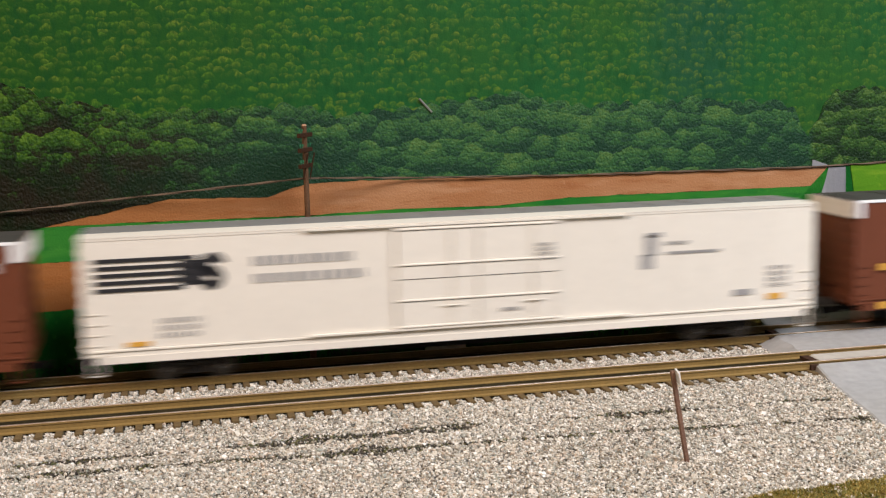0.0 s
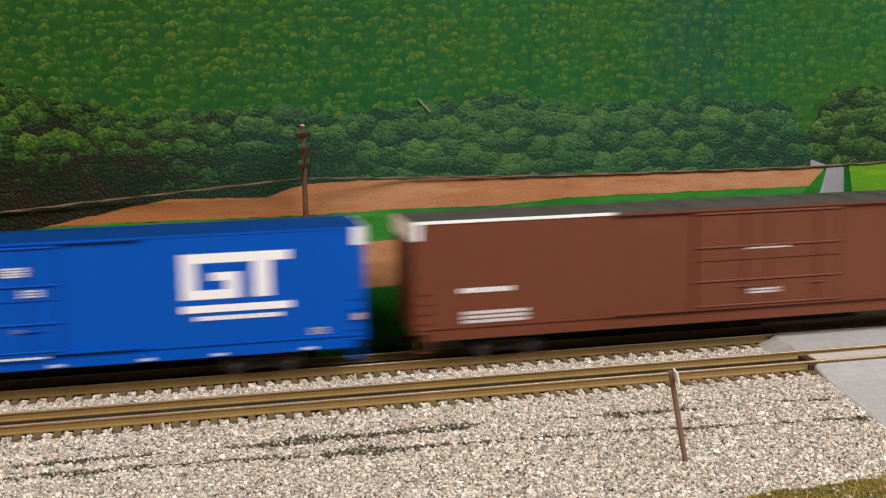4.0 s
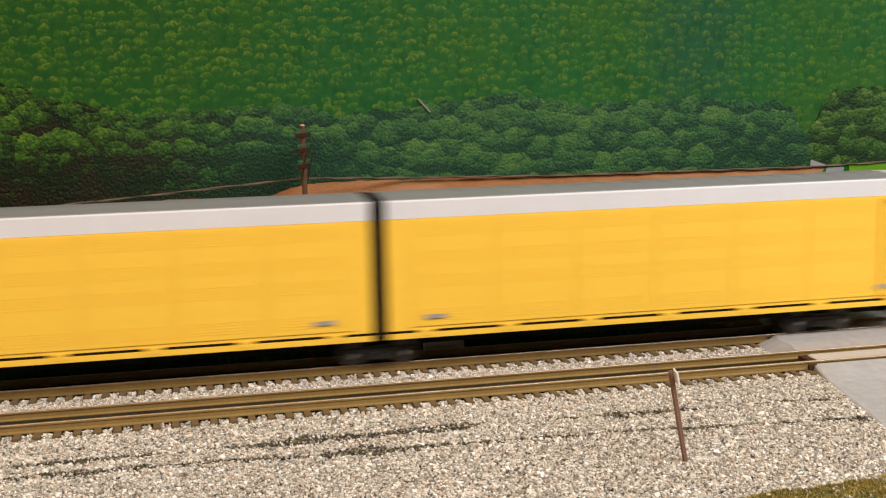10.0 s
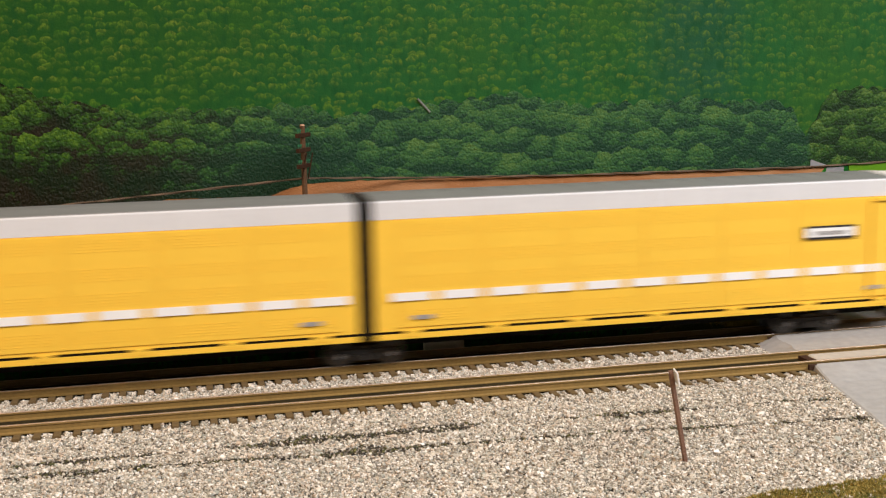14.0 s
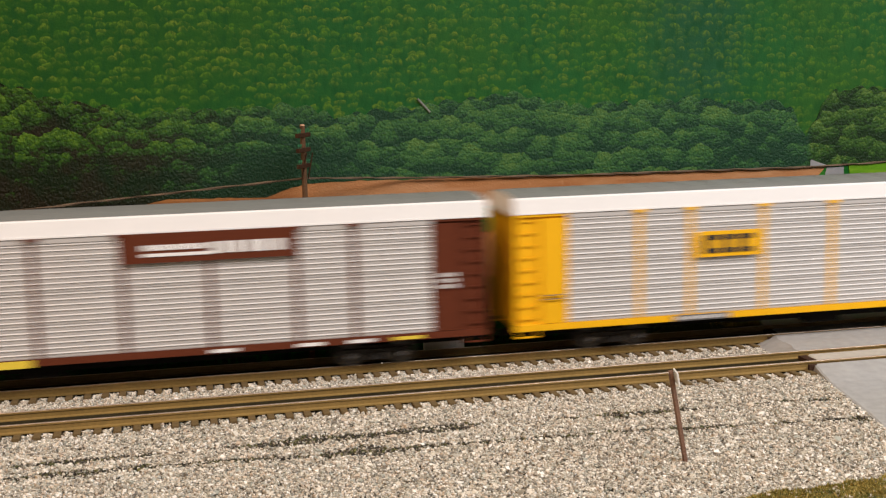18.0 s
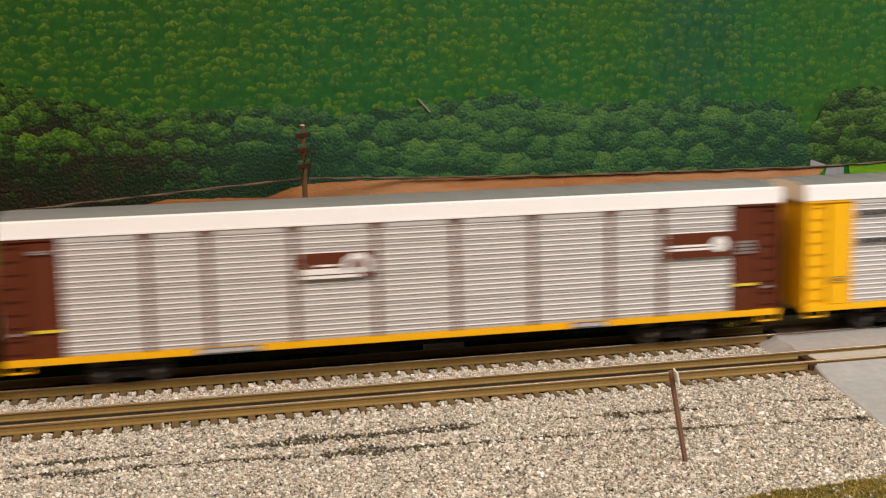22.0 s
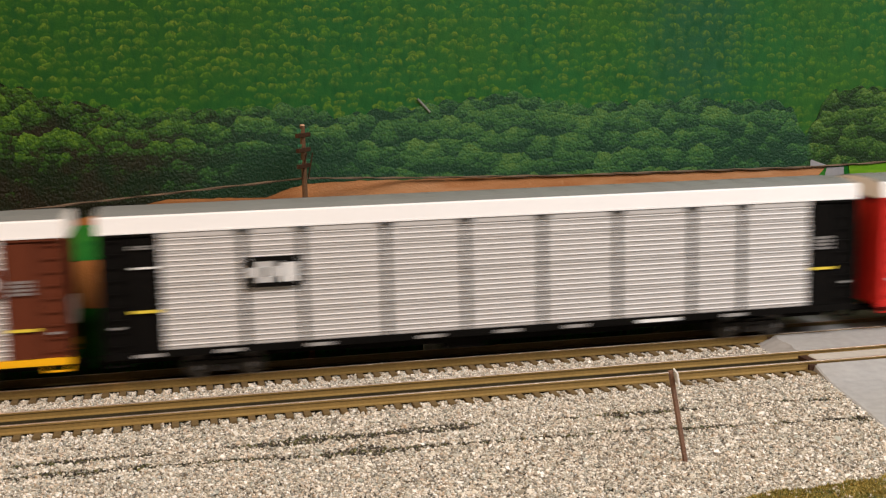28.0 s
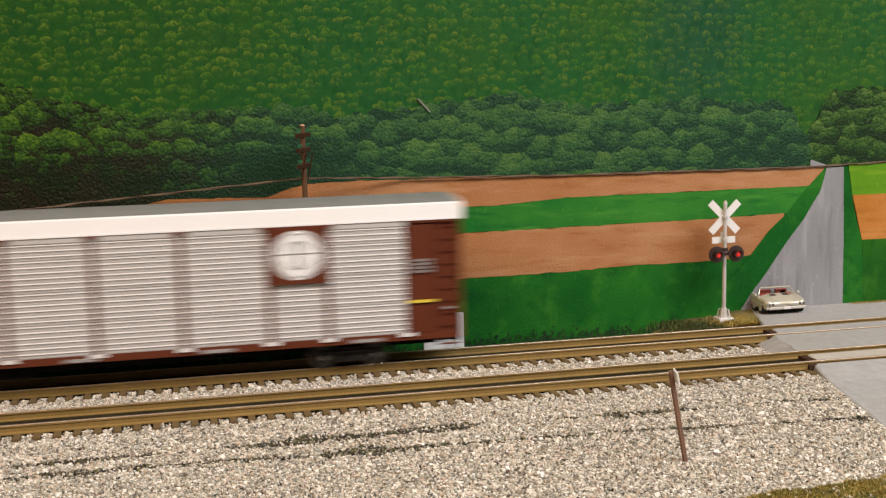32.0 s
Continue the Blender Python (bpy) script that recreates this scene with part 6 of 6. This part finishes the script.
def deco_round(car, y, p):
    plate(car, "sign_plate", 0.0812, 0.1029, 0.0366, 0.0590, y, p, "brown sign plate")
    part("round_emblem", shared("sfe", lambda s: s.ring(0.0920, 0.0478, 0, 0.0096, 0, 360, y - 0.0004)), M_WHITEM, car, "large white disc emblem")
    pieces(car, "emblem_band", M_GREYM, "grey cross lines", lambda s: s.box(0.0830, 0.1010, y - 0.0006, y - 0.0004, 0.0482, 0.0486), lambda s: s.box(0.0914, 0.0926, y - 0.0006, y - 0.0004, 0.0432, 0.0526), lambda s: s.ring(0.0920, 0.0478, 0.0083, 0.0087, 0, 360, y - 0.0006), lambda s: s.ring(0.0920, 0.0478, 0.0050, 0.0056, 20, 160, y - 0.0006), lambda s: s.ring(0.0920, 0.0478, 0.0050, 0.0056, 200, 340, y - 0.0006))
    for x in POSTS[1:]:
        plate(car, "post_foot", round(x - 0.0026, 4), round(x + 0.0026, 4), 0.0128, 0.0142, y + 0.0004, M_WHITEM, "white post foot")
    sill_marks(car, y, M_GREYM, (-0.110, -0.040, 0.010, 0.060, 0.118), 0.006)
    lettering(car, -0.1470, -0.1365, 0.0262, 0.0290, y + 0.0004, M_WHITEM, 97, 1, 0.95)
    door_marks(car, y, 0.0232)


def articulated(label, centre, outer, decorate):
    """One unit of a two-part tall yellow autorack; outer: -1 or 1, the end with doors and coupler."""
    car = new("articulated_autorack", None)
    tagged(car, label, "autorack railcar", "articulated autorack units of the train")
    h = LH / 2 - 0.0033
    p = PAINT["pale_yellow"]
    top = 0.0597
    part("body", shared("bodyy", lambda s: s.box(-h, h, -RY, RY, 0.0150, top)), p, car, "yellow slab side body")
    for side in (-1, 1):
        for i in range(6):
            x0 = -h + 0.0235 + i * 0.0345 if outer < 0 else -h + 0.0085 + i * 0.0345
            pan = part("side_panel", shared("ypanel", lambda s: s.box(0.0006, 0.0339, -0.0004, 0.0004, 0.0165, top - 0.0006)), p, car, "", pose(x0, side * RY, 0))
            for z0 in (0.0187, 0.0325, 0.0420, 0.0530):
                part("vent", shared("yvent", lambda s: [s.box(0.003, 0.0315, -0.00048, 0.00048, k * 0.0011 - 0.00012, k * 0.0011 + 0.00012) for k in range(5)]), p, pan, "", pose(0, 0, z0))
        part("sill", shared("ysill", lambda s: (s.box(-h, h, -0.0006, 0.0006, 0.0118, 0.0138), [s.box(-h + 0.012 + k * 0.0345, -h + 0.018 + k * 0.0345, -0.0008, 0.0008, 0.0128, 0.0150) for k in range(7)])), p, car, "yellow side sill", pose(0, side * RY, 0))
        # a dark bar fills the slot in place of its shade
        part("sill_shadow_gap", shared("ygap", lambda s: s.box(-h, h, -0.0002, 0.0002, 0.0140, 0.0148)), M_DARK, car, "dark bar for the shade in the sill slot", pose(0, side * (RY - 0.0006), 0))
        part("roof_side", shared("yfascia", lambda s: (s.along_x([(-0.0001, top), (0.0008, top), (0.0008, 0.0666), (0.0001, 0.0670), (-0.0001, 0.0664)], -h, h), [s.box(x - 0.0002, x + 0.0002, -0.0004, 0.0002, top, 0.0664) for x in np.arange(-h + 0.004, h, 0.0086)])), M_FASCIA2, car, "pale grey ribbed roof side", pose(0, side * RY, 0, 0, 0, 0 if side < 0 else 180))
        xo = outer * (h - 0.0105)
        part("end_door", shared("ydoor", lambda s: (s.box(-0.0050, 0.0050, -0.0005, 0.0005, 0.0165, 0.0575), s.box(-0.0060, -0.0050, -0.0011, 0.0005, 0.0160, 0.0580), s.box(0.0050, 0.0060, -0.0011, 0.0005, 0.0160, 0.0580), s.box(-0.0055, 0.0055, -0.0013, 0.0005, 0.0578, 0.0590))), p, car, "yellow panel door", pose(xo - outer * 0.0045, side * (RY + 0.0002), 0, 0, 0, 0 if side < 0 else 180))
        rung_ladder(car, outer * (h - 0.0045), 0.0165, 0.0570, 9, p, side * RY - (0 if side < 0 else -0.0014), 0.0036)
        part("step", shared("stepy", lambda s: (s.box(-0.0045, 0.0045, -0.0004, 0.0004, 0.0084, 0.0090), s.box(-0.0045, -0.0040, -0.0004, 0.0004, 0.0084, 0.0110), s.box(0.0040, 0.0045, -0.0004, 0.0004, 0.0084, 0.0110))), p, car, "", pose(outer * (h - 0.0055), side * (RY - 0.0002), 0.0020))
    part("roof", shared("roofy", lambda s: (s.along_x([(-RY, 0.0666), (-RY + 0.0008, 0.0673), (0, 0.0682), (RY - 0.0008, 0.0673), (RY, 0.0666), (RY, 0.0660), (-RY, 0.0660)], -h, h), [s.along_x([(-RY + 0.0006, 0.0673), (0, 0.0684), (RY - 0.0006, 0.0673), (0, 0.0675)], -h + 0.008 + i * 0.0129, -h + 0.0086 + i * 0.0129) for i in range(18)])), M_ROOF, car, "grey galvanised ribbed roof")
    part("underframe", shared("undery", lambda s: (s.box(-h + 0.006, h - 0.006, -0.0045, 0.0045, 0.0062, 0.0150), s.box(-0.06, 0.06, -0.014, 0.014, 0.0085, 0.0150))), M_BLACK, car, "black underframe")
    part("end_wall", shared("endy", lambda s: s.box(-0.0010, 0, -RY + 0.002, RY - 0.002, 0.0120, 0.0590)), p, car, "yellow folding end doors", pose(outer * h, 0, 0, 0, 0, 0 if outer < 0 else 180))
    part("bellows", shared("bellows", lambda s: (s.box(-0.0003, 0.0014, -RY + 0.0016, RY - 0.0016, 0.0120, 0.0668), s.box(0.0014, 0.0028, -RY + 0.0010, RY - 0.0010, 0.0120, 0.0673))), M_DARK, car, "black bellows between the units", pose(-outer * h, 0, 0, 0, 0, 0 if outer < 0 else 180))
    part("roof_cap", shared("ycap", lambda s: s.along_x([(-RY - 0.0003, 0.0628), (-RY - 0.0002, 0.0671), (0, 0.0685), (RY + 0.0002, 0.0671), (RY + 0.0003, 0.0628)], -0.0040, 0.0048)), M_CAP, car, "cream roof end cap", pose(outer * (h - 0.0056), 0, 0))
    coupler(car, outer * (h - 0.003), outer)
    truck(car, outer * (h - 0.045))
    if outer < 0:
        truck(car, LH / 2)
    for sx in (-1, 1):
        plate(car, "label", round(sx * (h - 0.0190) - 0.004, 4), round(sx * (h - 0.0190) + 0.004, 4), 0.0195, 0.0212, -RY - 0.0007, M_GREYM, "small grey label")
    decorate(car, -RY - 0.0007, outer)
    CARS.append((car, centre))
    return car


def deco_small_sign_unit(car, y, outer):
    if outer > 0:
        return
    for i in range(6):
        plate(car, "stripe", round(-0.0852 + 0.0004 * i, 4), -0.0755, round(0.0353 + i * 0.0006, 5), round(0.03562 + i * 0.0006, 5), y, M_BLACKM, "thin black stripe")
    pieces(car, "emblem", M_BLACKM, "black stepped emblem", lambda s: s.box(-0.0755, -0.0728, y, y + 0.0003, 0.0353, 0.0390), lambda s: s.box(-0.0724, -0.0700, y, y + 0.0003, 0.0353, 0.0370), lambda s: s.box(-0.0720, -0.0698, y, y + 0.0003, 0.0374, 0.0390))
    lettering(car, -0.0775, -0.0672, 0.0298, 0.0328, y, M_OCHRE, 101, 2, 0.7)
    lettering(car, -0.0490, -0.0435, 0.0286, 0.0303, y, M_OCHRE, 102, 1, 0.7)
    lettering(car, -0.0390, -0.0310, 0.0285, 0.0304, y, M_GREYM, 103, 1, 0.6)
    lettering(car, -0.0860, -0.0800, 0.0408, 0.0414, y, M_GREYM, 104, 1, 0.9)


def deco_stripe_unit(car, y, outer):
    xs = [-0.091, -0.071] + [-0.0190 + 0.0196 * k for k in range(7)] if outer < 0 else [-0.1120 + 0.0200 * k for k in range(11)]
    for x in xs:
        plate(car, "stripe", round(x, 4), round(x + 0.0160, 4), 0.0272, 0.0305, y, M_WHITEM, "white stripe segment")
    a = -0.0870 if outer < 0 else 0.0660
    plate(car, "sign_frame", a, a + 0.0240, 0.0425, 0.0482, y - 0.0001, M_BLACKM, "black framed sign")
    plate(car, "sign_plate", a + 0.0008, a + 0.0232, 0.0435, 0.0473, y - 0.0003, M_WHITEM, "white sign plate")
    lettering(car, a + 0.0050, a + 0.0195, 0.0440, 0.0465, y - 0.0005, M_GREYM, 105, 1, 0.8)
    if outer < 0:
        for x in (-0.0540, -0.0355):
            plate(car, "data_panel", x, x + 0.0150, 0.0270, 0.0304, y, M_BLACKM, "black data panel")
            lettering(car, x + 0.002, x + 0.013, 0.0278, 0.0296, y - 0.0003, M_WHITEM, 106, 1, 0.7)


boxcar("brown", "oxide-brown boxcar with white corner squares, in the train", -0.15275, deco_brown_small_ring, True)
boxcar("white", "cream-white long boxcar with black striped emblem, in the train", 0.1672, deco_white)
boxcar("brown", "oxide-brown long boxcar with big white ring emblem, in the train", 0.4869, deco_brown_large_ring, True)
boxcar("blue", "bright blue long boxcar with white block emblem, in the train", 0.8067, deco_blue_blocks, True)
boxcar("brown", "oxide-brown long boxcar with small white ring emblem, in the train", 1.1265, deco_brown_small_ring, True)
autorack("dark_brown", "sill_yellow", "silver ribbed autorack with brown ends and yellow sill", 1.4510, deco_ring_rack)
autorack("yellow", "black", "silver ribbed autorack with yellow ends and red sign", 1.7738, deco_red_sign)
articulated("tall yellow autorack unit with black emblem, coupled in a pair", 2.0645, -1, deco_small_sign_unit)
articulated("tall plain yellow autorack unit, coupled in a pair", 2.3080, 1, deco_small_sign_unit)
autorack("green", "sill_yellow", "silver ribbed autorack with green ends and yellow sill", 2.5966, deco_green)
articulated("tall yellow autorack unit with white stripe and data panels", 2.8866, -1, deco_stripe_unit)
articulated("tall yellow autorack unit with white stripe and one sign", 3.1302, 1, deco_stripe_unit)
autorack("yellow", "yellow", "silver ribbed autorack with yellow ends and shield sign", 3.4172, deco_shield)
autorack("dark_brown", "dark_brown", "silver ribbed autorack with brown ends and long brown banner", 3.7422, deco_banner)
autorack("yellow", "yellow", "silver ribbed autorack with yellow ends and black lettered sign", 4.0671, deco_black_sign)
autorack("rack_blue", "rack_blue", "silver ribbed autorack with blue ends and blue sign", 4.3921, deco_blue_rack)
autorack("dark_brown", "sill_yellow", "silver ribbed autorack with brown ends and yellow sill", 4.7150, deco_ring_rack)
autorack("yellow", "yellow", "silver ribbed autorack with yellow ends and shield sign", 5.0402, deco_shield)
autorack("dark_brown", "dark_brown", "silver ribbed autorack with brown ends and white door emblem", 5.3669, deco_dark)
autorack("dark_brown", "sill_yellow", "silver ribbed autorack with brown ends and yellow sill", 5.6919, deco_ring_rack)
autorack("black", "black", "silver ribbed autorack with black ends and black sign", 6.0168, deco_black_rack)
autorack("red", "red", "silver ribbed autorack with red ends and red sill", 6.3418, deco_red_rack)
autorack("dark_brown", "dark_brown", "silver ribbed autorack with brown ends and white disc emblem", 6.6667, deco_round)

# how far the train has run at each time
RUN = [(0.0, 0.1161), (2.0, 0.5339), (4.0, 0.9485), (6.0, 1.3586), (8.0, 1.7692), (10.0, 2.1720), (12.0, 2.5812), (14.0, 2.9994), (16.0, 3.4195), (18.0, 3.8410), (20.0, 4.2613), (22.0, 4.6858), (24.0, 5.1098), (26.0, 5.5336), (28.0, 5.9516), (30.0, 6.3620), (32.0, 6.7761)]


def motions():
    for car, centre in CARS:
        walk(car, [(t, pose(centre - run, 0, 0)) for t, run in RUN])


motions()
